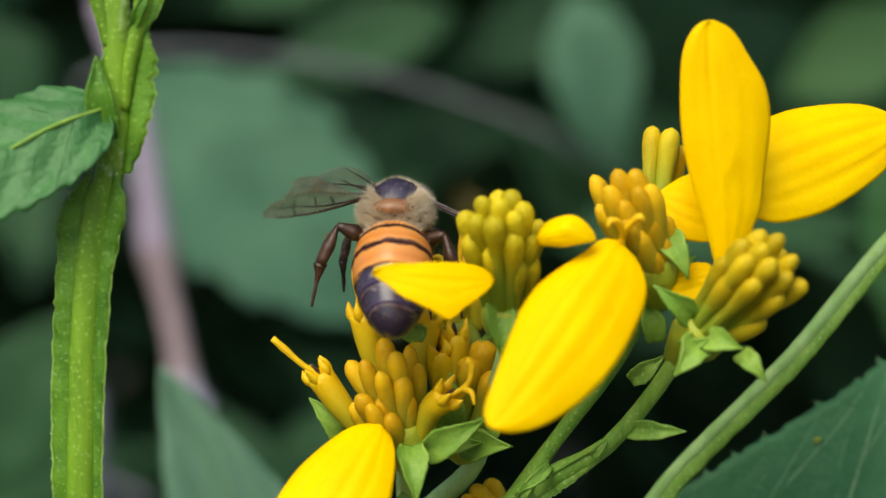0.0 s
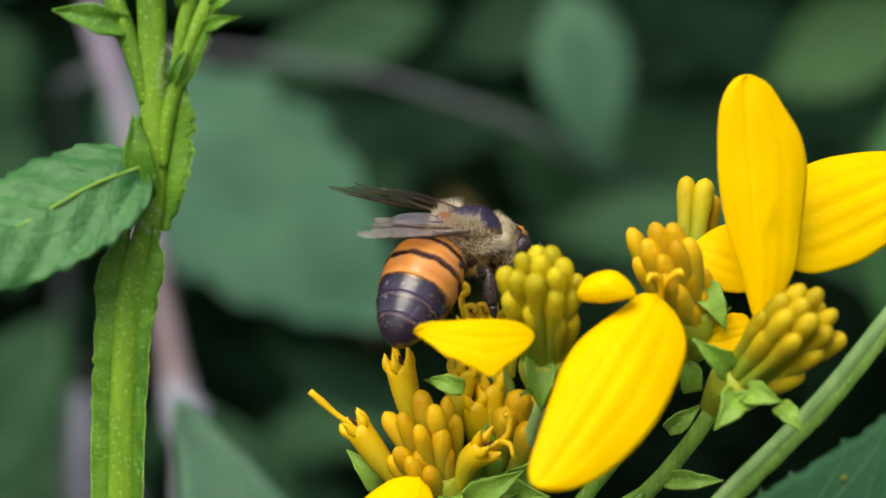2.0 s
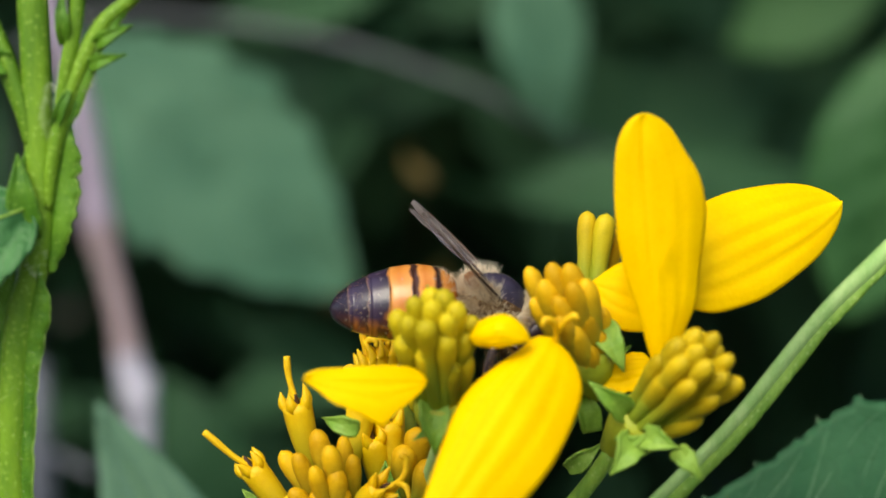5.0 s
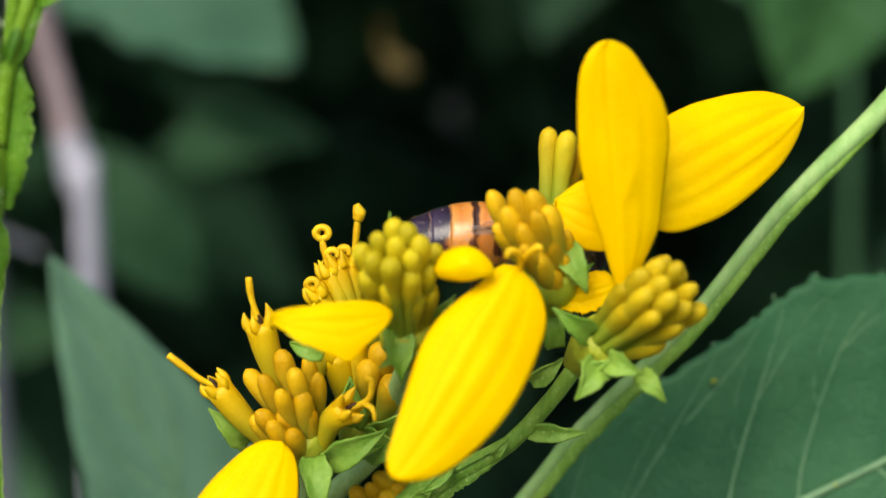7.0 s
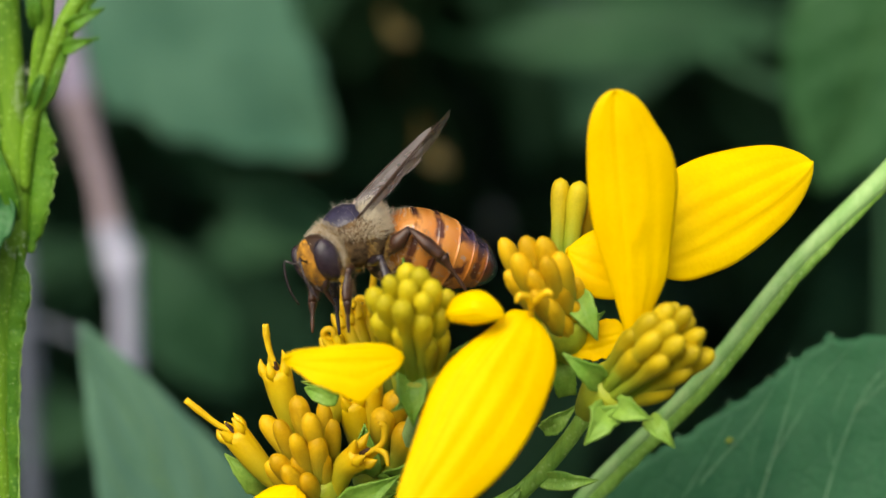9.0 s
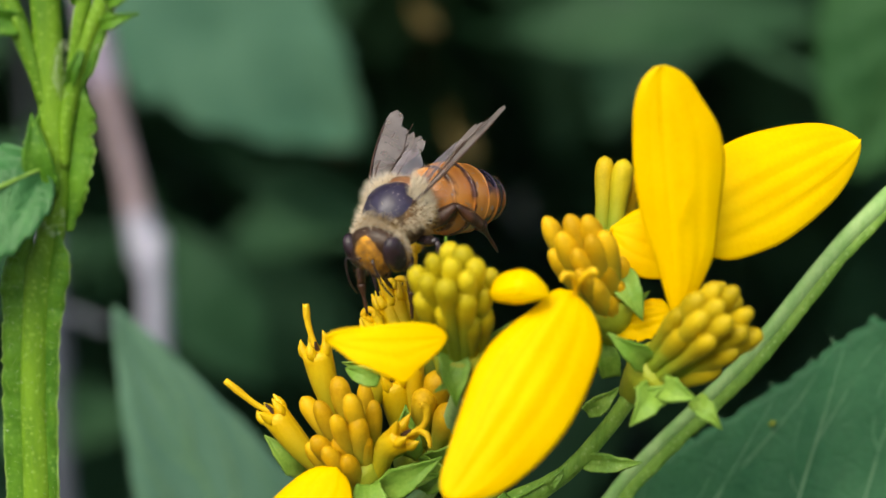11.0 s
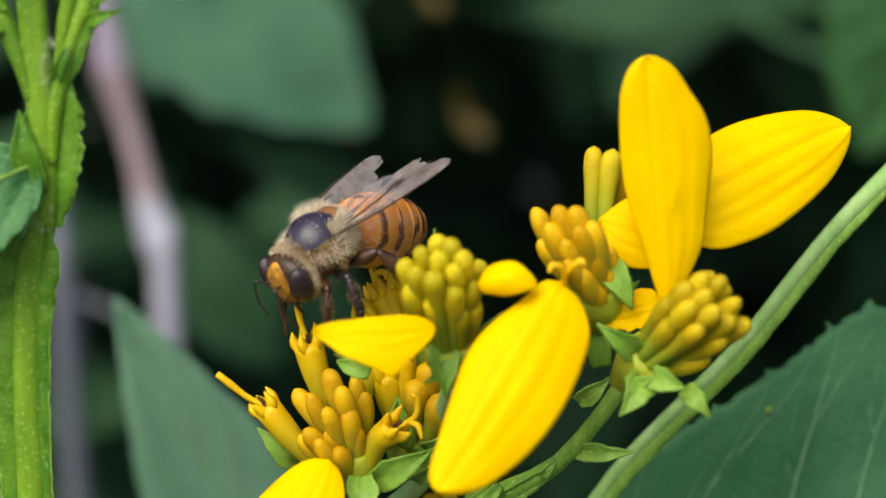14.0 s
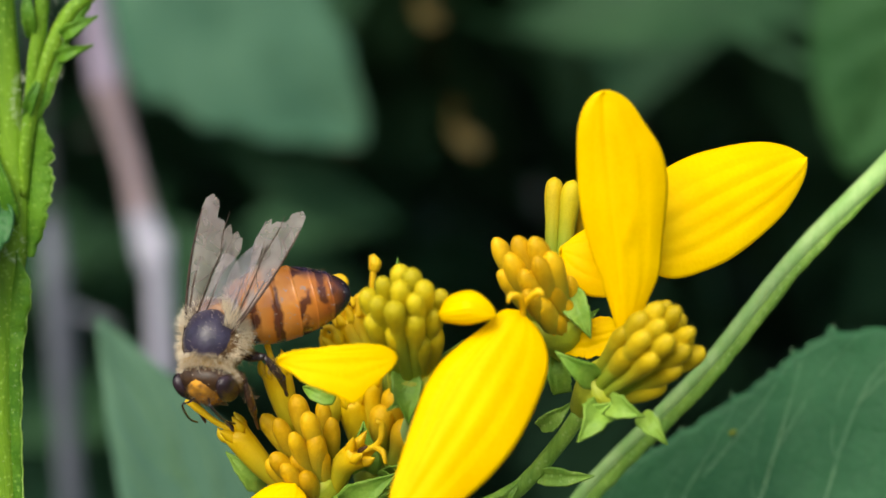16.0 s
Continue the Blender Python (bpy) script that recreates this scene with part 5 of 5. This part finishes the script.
def wing(side):
    """A frayed fore wing along +x, its hind wing behind it; side 1 is the bee's left."""
    r = random.Random(11 + side)
    bm, rows = bmesh.new(), []
    for i in range(41):
        u, row = i / 40, []
        for j in range(41):
            v = j / 40
            step = min(1.0, max(0.0, (v - 0.34 - 0.06 * side) / 0.1))
            fray = (0.07 - 0.03 * side) * step + 0.2 * max(0.0, v - 0.12) + 0.5 * max(0.0, 0.12 - v) ** 1.3 + (0.015 + 0.03 * step) * noise.noise(Vector((v * 11.0, side * 3.3, 1))) + 0.016 * step * noise.noise(Vector((v * 29.0, side * 1.3, 6)))
            x = 8.7 * u * (1 - fray * min(1.0, u * 1.5))
            lead = 0.38 * math.sin(math.pi * min(1, x / 8.9 * 0.8)) - 0.35 * max(0.0, x / 8.9 - 0.7) ** 2 * 10
            chord = 0.3 + 2.6 * min(1, x / 5.5) ** 1.3
            row.append(bm.verts.new(Vector((x, side * (lead - chord * v), 0.06 * math.sin(v * 9 + u * 3) + 0.3 * v * (1 - u))) * U))
        rows.append(row)
    grid(bm, rows)
    fore = part("wing", bm, WINGSKIN, BEE, "frayed smoky brown wing")
    bm, rows = bmesh.new(), []
    for i in range(23):
        u, row = i / 22, []
        for j in range(9):
            v = j / 8
            lead = -0.2 - 1.35 * u
            trail = lead - 1.75 * math.sin(math.pi * min(1, u * 0.85 + 0.06)) ** 0.9
            fray = min(0.2, max(0.0, 0.1 + 0.25 * noise.noise(Vector((v * 9.0, side, 4))))) * u ** 2
            row.append(bm.verts.new(Vector((-0.35 + 6.4 * u * (1 - fray), side * (lead + (trail - lead) * v), -0.12 + 0.15 * math.sin(v * 8 + u * 2) * 0.4)) * U))
        rows.append(row)
    grid(bm, rows)
    part("hind_wing", bm, HINDSKIN, fore, "paler torn hind wing")
    for pts, w in ((((0, 0.05, 0.02), (2.5, 0.32, 0.05), (5.0, 0.4, 0.05), (7.6, 0.2, 0.04)), 0.085), (((0.1, -0.1, 0.03), (2.4, 0.02, 0.09), (4.6, -0.1, 0.08), (6.6, -0.5, 0.05)), 0.06),
                   (((0.2, -0.25, 0.05), (2.0, -0.6, 0.1), (4.0, -1.0, 0.08), (5.8, -1.5, 0.05)), 0.05), (((0.3, -0.35, 0.05), (1.8, -1.1, 0.1), (3.4, -1.9, 0.06)), 0.05),
                   (((4.6, -0.1, 0.1), (4.9, -0.7, 0.1), (5.3, -1.3, 0.08)), 0.045), (((3.2, -0.05, 0.1), (3.5, -0.5, 0.1), (4.0, -1.0, 0.1)), 0.045), (((6.0, 0.3, 0.06), (6.4, -0.3, 0.08), (6.6, -1.0, 0.06)), 0.04),
                   (((4.2, -1.0, 0.08), (5.2, -1.6, 0.08), (6.6, -2.0, 0.05)), 0.035), (((5.3, -1.3, 0.08), (6.6, -1.3, 0.06), (7.8, -1.5, 0.05)), 0.035), (((6.5, -0.5, 0.08), (7.4, -0.5, 0.06), (8.2, -0.8, 0.05)), 0.035), (((-0.2, -0.4, -0.1), (2.0, -1.1, -0.08), (4.6, -1.7, -0.1)), 0.05), (((-0.1, -0.6, -0.1), (1.6, -1.7, -0.06), (3.2, -2.6, -0.1)), 0.04)):
        part("wing_vein", tube(bmesh.new(), [Vector((x, side * y, z)) * U for x, y, z in pts], [w * U, w * U, w * 0.5 * U], 10, 5), WINGVEIN, fore)
    return fore


wing_left, wing_right = wing(1), wing(-1)


def leg(name, label, pts, thick_, material, hair=0):
    """Thigh, shin and jointed foot."""
    p = [Vector(q) * U for q in pts]
    ob = part(name, tube(bmesh.new(), [p[0], (p[0] + p[1]) / 2, p[1]], [0.2 * U, 0.32 * U * thick_, 0.22 * U], 8, 8, 0.05), material, BEE, label)
    part("shin", tube(bmesh.new(), [p[1], (p[1] + p[2]) / 2, p[2]], [0.2 * U, 0.36 * U * thick_, 0.3 * U * thick_], 8, 8, 0.05, 0.65), material, ob)
    d = p[3] - p[2]
    for q, n_ in (((p[0] + p[1]) / 2, 60), ((p[1] + p[2]) / 2, 140)):
        c = q / U
        fur("leg_hair", ob, c, (0.4, 0.34, 0.75), n_, 0.24, lambda v: 1.0, (0, 0, -0.4), FUR_DARK, int(abs(c[0] * 100)) + n_)
    part("foot", tube(bmesh.new(), [p[2], p[2] + d * 0.35, p[2] + d * 0.6 + Vector((0, 0, 0.08)) * U, p[3]], [0.26 * U * thick_, 0.2 * U, 0.12 * U, 0.13 * U, 0.08 * U], 12, 7, 0.2), material, ob)
    return ob


legs = []
for s in (1, -1):
    legs.append(leg("foreleg", "thin dark brown foreleg", ((1.2, s * 0.8, -1.4), (2.0, s * 1.9, -1.6), (2.7, s * 1.9, -3.2), (3.2, s * 1.7, -5.0)), 1.15, CHITIN_RED))
    legs.append(leg("midleg", "dark brown middle leg", ((0.1, s * 1.0, -1.5), (0.4, s * 2.8, -1.3), (0.5, s * 3.2, -3.3), (0.9, s * 3.1, -5.6)), 1.15, CHITIN))
    legs.append(leg("hindleg", "broad dark brown hind leg", ((-1.1, s * 1.2, -1.4), (-2.2, s * 2.9, -0.3), (-3.5, s * 3.5, -2.4), (-4.5, s * 3.7, -4.9)), 1.75, CHITIN_RED))


# ---- what moves: the bee, its abdomen and its wings, in millimetres and degrees ----
BEE_ROWS = [
    (0, -11.16, 3.53, 1.15, 0.2, -22.6, 91.3),
    (0.5, -11.07, 3.57, 1.14, 0.2, -22.4, 93.2),
    (0.6, -9.41, 3.44, 1.42, 2.0, -18.7, 73.2),
    (0.7, -8.64, 3.21, 1.81, 2.2, -12.2, 55.4),
    (0.8, -9.82, 2.79, 2.05, 4.9, -11.7, 43.5),
    (1, -10.13, 1.94, 2.50, 4.4, -13.1, 36.4),
    (1.5, -9.97, 3.32, 2.56, 3.0, 0.0, 32.1),
    (2, -8.89, 4.02, 2.78, 12.2, -1.0, 25.9),
    (2.5, -6.33, 2.60, 3.35, 11.9, 2.6, 25.7),
    (3, -4.52, 2.69, 2.66, 27.7, 19.0, 24.2),
    (3.5, -4.96, 2.73, 2.28, 24.6, 20.2, 14.1),
    (3.7, -4.65, 2.75, 2.20, 22.6, 21.0, 7.2),
    (5.8, -0.30, 5.96, 0.17, 4.8, 18.0, 10.5),
    (6, -0.20, 5.98, 0.07, 2.9, 19.7, 9.8),
    (6.5, 0.30, 5.72, -0.40, -0.6, 13.1, 14.4),
    (6.8, 0.22, 5.87, 3.30, -4.4, 6.4, 16.4),
    (7, 4.6, 6.48, -0.35, -5.8, 5.8, 16.7),
    (7.2, 4.7, 6.46, 0.3, -4.6, -1.2, 18.5),
    (7.4, 3.47, 6.44, 1.71, -1.7, -16.4, 36.8),
    (7.5, 2.84, 6.44, 1.81, -2.1, -22.5, 46.5),
    (7.7, 0.01, 5.92, 2.32, 8.0, -37.6, 73.6),
    (7.8, -1.20, 5.91, 4.00, 6.2, -42.9, 84.1),
    (7.9, -0.01, 5.90, 5.81, 12.4, -46.6, 80.6),
    (8, 1.88, 5.89, 5.12, 9.2, -37.4, 66.1),
    (8.1, 2.16, 5.92, 4.65, 5.0, -36.9, 72.6),
    (8.2, -0.27, 5.94, 4.62, 1.3, -36.6, 93.9),
    (8.267, -2.76, 5.46, 3.40, -9.5, -20.8, 129.2),
    (8.3, -5.16, 4.96, 2.13, -9.8, -3.1, 162.1),
    (8.4, -5.61, 4.49, 4.51, -2.2, -1.7, -169.6),
    (8.5, -4.11, 4.01, 5.30, -0.1, -2.1, -158.9),
    (8.7, -6.23, 3.60, 3.17, 10.8, 8.4, -147.9),
    (9, -8.12, 2.99, 3.32, 16.6, 7.7, -142.2),
    (9.5, -8.06, 3.44, 3.36, 18.1, 13.8, -129.2),
    (10, -7.56, 3.72, 3.53, 4.8, 14.8, -136.5),
    (10.2, -7.33, 3.74, 4.12, 4.9, 15.6, -136.2),
    (12.3, -9.56, 2.92, 0.83, 1.6, 41.5, -86.2),
    (12.5, -9.55, 2.94, 0.61, 1.6, 42.4, -86.5),
    (13, -9.79, 2.99, 0.52, 3.3, 41.2, -84.2),
    (13.2, -9.14, 2.99, 1.47, -0.9, 39.1, -90.1),
    (13.4, -10.27, 2.99, 1.31, -4.8, 38.5, -100.2),
    (13.5, -10.29, 3.00, 0.45, -8.0, 37.0, -105.0),
    (13.8, -10.66, 2.95, 2.19, -4.6, 23.7, -131.3),
    (14, -12.08, 2.92, 1.18, -5.4, 21.6, -135.8),
    (14.2, -13.46, 2.96, 0.95, -4.5, 27.5, -120.4),
    (14.5, -13.17, 3.02, 0.77, 0.8, 36.2, -106.4),
    (15, -11.80, 2.81, 0.47, -0.1, 34.2, -108.1),
    (15.3, -10.93, 1.20, 0.77, -12.8, 45.1, -111.7),
    (15.5, -13.34, -0.04, -0.58, -11.8, 43.8, -117.4),
    (15.8, -16.05, 0.49, -2.11, 3.1, 45.0, -106.9),
    (16, -16.23, 0.84, -2.47, 4.9, 43.4, -105.0),
]
ABDOMEN_ROWS = [
    (0, -1.95, 0.00, -0.25, 0.0, -21.0, 3.7),
    (0.5, -1.95, 0.00, -0.25, 0.0, -19.9, 1.9),
    (0.6, -1.95, 0.00, -0.25, 0.0, -56.3, -7.2),
    (0.7, -1.95, 0.00, -0.25, 0.0, -66.7, 14.8),
    (0.8, -1.95, 0.00, -0.25, 0.0, -33.1, 59.6),
    (1, -1.95, 0.00, -0.25, 0.0, -24.4, 47.1),
    (1.5, -1.95, 0.00, -0.25, -0.0, -45.8, 53.3),
    (2, -1.95, 0.00, -0.25, 0.0, -33.4, 45.7),
    (2.5, -1.95, 0.00, -0.25, 0.0, -48.3, -2.9),
    (3, -1.95, 0.00, -0.25, 0.0, -52.5, 22.2),
    (3.5, -1.95, 0.00, -0.25, 0.0, -48.0, 28.7),
    (3.7, -1.95, 0.00, -0.25, 0.0, -48.7, 28.8),
    (5.8, -1.95, 0.00, -0.25, 0.0, -5.0, -8.4),
    (6, -1.95, 0.00, -0.25, 0.0, -5.4, -7.3),
    (6.5, -1.95, 0.00, -0.25, 0.0, 3.3, -16.9),
    (6.8, -1.95, 0.00, -0.25, 0.0, -10.1, -45.8),
    (7, -1.95, 0.00, -0.25, 0.0, -3.1, -15.2),
    (7.2, -1.95, 0.00, -0.25, 0.0, 3.4, -15.9),
    (7.4, -1.95, 0.00, -0.25, -0.0, 13.0, -16.5),
    (7.5, -1.95, 0.00, -0.25, 0.0, 20.9, -11.2),
    (7.7, -1.95, 0.00, -0.25, 0.0, 32.3, -3.5),
    (7.8, -1.95, 0.00, -0.25, -0.0, 28.6, 0.2),
    (7.9, -1.95, 0.00, -0.25, 0.0, 32.5, -1.0),
    (8, -1.95, 0.00, -0.25, 0.0, 15.3, 2.4),
    (8.1, -1.95, 0.00, -0.25, 0.0, 16.9, -3.8),
    (8.2, -1.95, 0.00, -0.25, -0.0, 12.0, -11.8),
    (8.3, -1.95, 0.00, -0.25, 0.0, 35.7, -18.4),
    (8.4, -1.95, 0.00, -0.25, 0.0, -1.2, 32.5),
    (8.5, -1.95, 0.00, -0.25, 0.0, -15.8, 26.6),
    (8.7, -1.95, 0.00, -0.25, 20.0, -38.0, -4.6),
    (9, -1.95, 0.00, -0.25, 28.0, -30.2, -10.8),
    (9.5, -1.95, 0.00, -0.25, 38.0, -34.4, -23.6),
    (10, -1.95, 0.00, -0.25, 45.0, -12.5, -45.2),
    (10.2, -1.95, 0.00, -0.25, 45.0, -27.9, -19.7),
    (12.3, -1.95, 0.00, -0.25, 0.0, -24.1, -1.6),
    (12.5, -1.95, 0.00, -0.25, 0.0, -23.9, -0.5),
    (13, -1.95, 0.00, -0.25, -0.0, -23.3, -0.6),
    (13.2, -1.95, 0.00, -0.25, 0.0, -28.2, -1.6),
    (13.4, -1.95, 0.00, -0.25, 0.0, -40.2, -5.0),
    (13.5, -1.95, 0.00, -0.25, 29.1, -40.3, -6.0),
    (13.8, -1.95, 0.00, -0.25, 60.3, -33.7, 18.7),
    (14, -1.95, 0.00, -0.25, 64.6, -28.6, 14.0),
    (14.2, -1.95, 0.00, -0.25, 75.7, -31.1, -10.3),
    (14.5, -1.95, 0.00, -0.25, 86.7, -29.5, -31.7),
    (15, -1.95, 0.00, -0.25, 78.8, -32.5, -13.3),
    (15.3, -1.95, 0.00, -0.25, 101.8, -30.6, 8.8),
    (15.5, -1.95, 0.00, -0.25, 87.2, -36.1, -2.6),
    (15.8, -1.95, 0.00, -0.25, 99.1, -32.5, -38.5),
    (16, -1.95, 0.00, -0.25, 104.0, -18.9, -58.9),
]
WING_LEFT_ROWS = [
    (0, 0.30, 1.50, 1.15, -108.0, -8.9, 137.1),
    (0.5, 0.30, 1.50, 1.15, -110.0, -7.5, 135.6),
    (0.6, 0.30, 1.50, 1.15, -125.0, -18.4, 160.1),
    (0.7, 0.30, 1.50, 1.15, -132.0, -12.2, 171.3),
    (0.8, 0.30, 1.50, 1.15, -142.0, -8.0, 106.2),
    (1, 0.30, 1.50, 1.15, -150.0, -10.7, 148.5),
    (1.5, 0.30, 1.50, 1.15, -157.0, -9.0, 154.5),
    (2, 0.30, 1.50, 1.15, -150.0, -6.9, 157.1),
    (2.5, 0.30, 1.50, 1.15, -150.0, -12.4, 156.3),
    (3, 0.30, 1.50, 1.15, -142.0, -4.6, 158.1),
    (3.5, 0.30, 1.50, 1.15, -142.0, -6.5, 166.7),
    (3.7, 0.30, 1.50, 1.15, -142.0, -6.0, 167.1),
    (5.8, 0.30, 1.50, 1.15, 178.3, -29.2, 117.3),
    (6, 0.30, 1.50, 1.15, 178.3, -34.5, 120.9),
    (6.5, 0.30, 1.50, 1.15, 178.3, -40.9, 120.4),
    (6.8, 0.30, 1.50, 1.15, 178.3, -28.3, 99.3),
    (7, 0.30, 1.50, 1.15, 178.3, 4.0, 95.0),
    (7.2, 0.30, 1.50, 1.15, 178.3, -28.2, 119.9),
    (7.3, 0.30, 1.50, 1.15, 179.5, -33.4, 153.4),
    (7.4, 0.30, 1.50, 1.15, 178.3, -38.7, -172.1),
    (7.5, 0.30, 1.50, 1.15, 178.3, -42.2, -157.3),
    (7.7, 0.30, 1.50, 1.15, 178.3, -16.7, -181.2),
    (7.8, 0.30, 1.50, 1.15, 178.3, -21.9, 166.8),
    (7.9, 0.30, 1.50, 1.15, 178.3, -42.0, 158.2),
    (8, 0.30, 1.50, 1.15, 178.3, -32.3, 140.0),
    (8.1, 0.30, 1.50, 1.15, 178.3, -22.2, 124.8),
    (8.2, 0.30, 1.50, 1.15, 178.3, -7.0, 97.6),
    (8.267, 0.30, 1.50, 1.15, 172.2, -28.9, 149.8),
    (8.3, 0.30, 1.50, 1.15, 148.3, -37.4, -151.4),
    (8.4, 0.30, 1.50, 1.15, 149.1, -30.7, 160.0),
    (8.5, 0.30, 1.50, 1.15, 149.0, -15.1, 147.7),
    (8.7, 0.30, 1.50, 1.15, 148.7, -33.0, 171.3),
    (9, 0.30, 1.50, 1.15, 170.0, -33.6, 142.8),
    (9.5, 0.30, 1.50, 1.15, 148.0, -15.4, 146.7),
    (10, 0.30, 1.50, 1.15, 148.6, -24.3, 146.0),
    (10.2, 0.30, 1.50, 1.15, 148.8, -21.2, 146.6),
    (12.3, 0.30, 1.50, 1.15, 171.4, -15.9, 170.7),
    (12.5, 0.30, 1.50, 1.15, 171.6, -21.7, 169.8),
    (13, 0.30, 1.50, 1.15, 173.9, -17.8, 164.9),
    (13.2, 0.30, 1.50, 1.15, 174.2, -0.0, 171.4),
    (13.4, 0.30, 1.50, 1.15, 171.5, 1.7, 170.0),
    (13.5, 0.30, 1.50, 1.15, 172.6, 1.2, 166.8),
    (13.8, 0.30, 1.50, 1.15, 179.8, -8.5, 154.6),
    (14, 0.30, 1.50, 1.15, -179.7, -14.5, 150.7),
    (14.2, 0.30, 1.50, 1.15, 178.1, -12.6, 159.2),
    (14.5, 0.30, 1.50, 1.15, 177.0, -13.1, 154.2),
    (15, 0.30, 1.50, 1.15, 175.2, -11.9, 161.3),
    (15.3, 0.30, 1.50, 1.15, 173.9, -17.1, 161.7),
    (15.5, 0.30, 1.50, 1.15, 176.8, -19.5, 155.5),
    (15.8, 0.30, 1.50, 1.15, 177.6, -23.0, 151.8),
    (16, 0.30, 1.50, 1.15, 177.5, -18.4, 148.2),
]
WING_RIGHT_ROWS = [
    (0, 0.30, -1.50, 1.15, 164.4, 30.0, -75.0),
    (0.5, 0.30, -1.50, 1.15, 164.4, 28.0, -80.0),
    (0.6, 0.30, -1.50, 1.15, 164.4, 18.0, -125.0),
    (0.7, 0.30, -1.50, 1.15, 170.0, 8.0, -165.0),
    (0.8, 0.30, -1.50, 1.15, 150.0, -10.7, -151.2),
    (1, 0.30, -1.50, 1.15, 157.0, -15.0, 199.1),
    (1.5, 0.30, -1.50, 1.15, 157.0, -8.1, -160.9),
    (2, 0.30, -1.50, 1.15, 172.0, -1.1, 188.6),
    (2.5, 0.30, -1.50, 1.15, 172.0, -3.4, 178.4),
    (3, 0.30, -1.50, 1.15, 165.0, -15.7, -166.2),
    (3.5, 0.30, -1.50, 1.15, 160.0, -21.9, -154.8),
    (3.7, 0.30, -1.50, 1.15, 160.0, -17.9, -151.1),
    (5.8, 0.30, -1.50, 1.15, -178.3, -38.1, -157.6),
    (6, 0.30, -1.50, 1.15, -178.3, -37.9, -165.8),
    (6.5, 0.30, -1.50, 1.15, -178.3, -39.9, -169.8),
    (6.8, 0.30, -1.50, 1.15, -178.3, -14.3, -151.2),
    (7, 0.30, -1.50, 1.15, -178.3, 2.0, -145.0),
    (7.2, 0.30, -1.50, 1.15, -178.3, -30.8, -172.9),
    (7.4, 0.30, -1.50, 1.15, -178.3, -0.1, -167.3),
    (7.5, 0.30, -1.50, 1.15, -178.3, 0.6, -171.5),
    (7.7, 0.30, -1.50, 1.15, -178.3, 3.6, -162.2),
    (7.8, 0.30, -1.50, 1.15, -178.3, 7.0, -174.1),
    (7.9, 0.30, -1.50, 1.15, -178.3, 6.9, -166.8),
    (8, 0.30, -1.50, 1.15, -178.3, 3.5, -156.2),
    (8.1, 0.30, -1.50, 1.15, -178.3, 4.7, -165.8),
    (8.2, 0.30, -1.50, 1.15, -178.3, 2.4, -164.3),
    (8.267, 0.30, -1.50, 1.15, -163.8, -2.1, -129.1),
    (8.3, 0.30, -1.50, 1.15, -154.3, -14.0, -95.3),
    (8.4, 0.30, -1.50, 1.15, -152.8, -14.3, -130.3),
    (8.5, 0.30, -1.50, 1.15, -150.8, -24.9, -176.7),
    (8.7, 0.30, -1.50, 1.15, -150.1, -26.0, 160.8),
    (9, 0.30, -1.50, 1.15, -160.0, -29.1, 162.0),
    (9.5, 0.30, -1.50, 1.15, -150.0, -35.0, -173.9),
    (10, 0.30, -1.50, 1.15, -148.4, -25.0, -162.2),
    (10.2, 0.30, -1.50, 1.15, -148.3, -13.1, -154.0),
    (12.3, 0.30, -1.50, 1.15, -168.9, -11.9, -177.0),
    (12.5, 0.30, -1.50, 1.15, -169.9, -14.7, -173.6),
    (13, 0.30, -1.50, 1.15, -167.8, -13.2, -178.7),
    (13.2, 0.30, -1.50, 1.15, -168.4, 3.1, -173.3),
    (13.4, 0.30, -1.50, 1.15, -162.2, 5.3, -171.0),
    (13.5, 0.30, -1.50, 1.15, -160.7, 5.6, -172.8),
    (13.8, 0.30, -1.50, 1.15, -149.1, -0.8, -172.7),
    (14, 0.30, -1.50, 1.15, -147.9, 0.1, -167.6),
    (14.2, 0.30, -1.50, 1.15, -150.2, 1.9, -180.9),
    (14.5, 0.30, -1.50, 1.15, -153.1, 7.8, -180.1),
    (15, 0.30, -1.50, 1.15, -157.2, -5.5, -172.6),
    (15.3, 0.30, -1.50, 1.15, -163.1, 2.8, -144.8),
    (15.5, 0.30, -1.50, 1.15, -156.5, -11.4, -156.9),
    (15.8, 0.30, -1.50, 1.15, -151.8, -34.1, 170.3),
    (16, 0.30, -1.50, 1.15, -151.2, -32.2, 169.6),
]


def motions():
    walk(BEE, [(t, pose(x * U, y * U, FLOWER + z * U, a, b, c)) for t, x, y, z, a, b, c in BEE_ROWS])
    for ob, rows in ((abdomen, ABDOMEN_ROWS), (wing_left, WING_LEFT_ROWS), (wing_right, WING_RIGHT_ROWS)):
        walk(ob, [(t, pose(x * U, y * U, z * U, a, b, c)) for t, x, y, z, a, b, c in rows])
    for k, ob in enumerate(legs):       # the legs feel about as the bee crawls; one hind leg is drawn in for a while
        tuck = [55 * min(1, max(0, t - 2) / 2) * min(1, max(0, 27 - t) / 5) - 20 * min(1, max(0, 4 - t) / 2) if k == 2 else 0 for t in range(81)]
        walk(ob, [(t / 5, pose(0, 0, 0, 3 * math.sin(t * 0.9 + k * 2.3), 4 * math.sin(t * 1.3 + k), tuck[t] + 6 * math.sin(t * 1.1 + k * 1.7))) for t in range(81)])


motions()
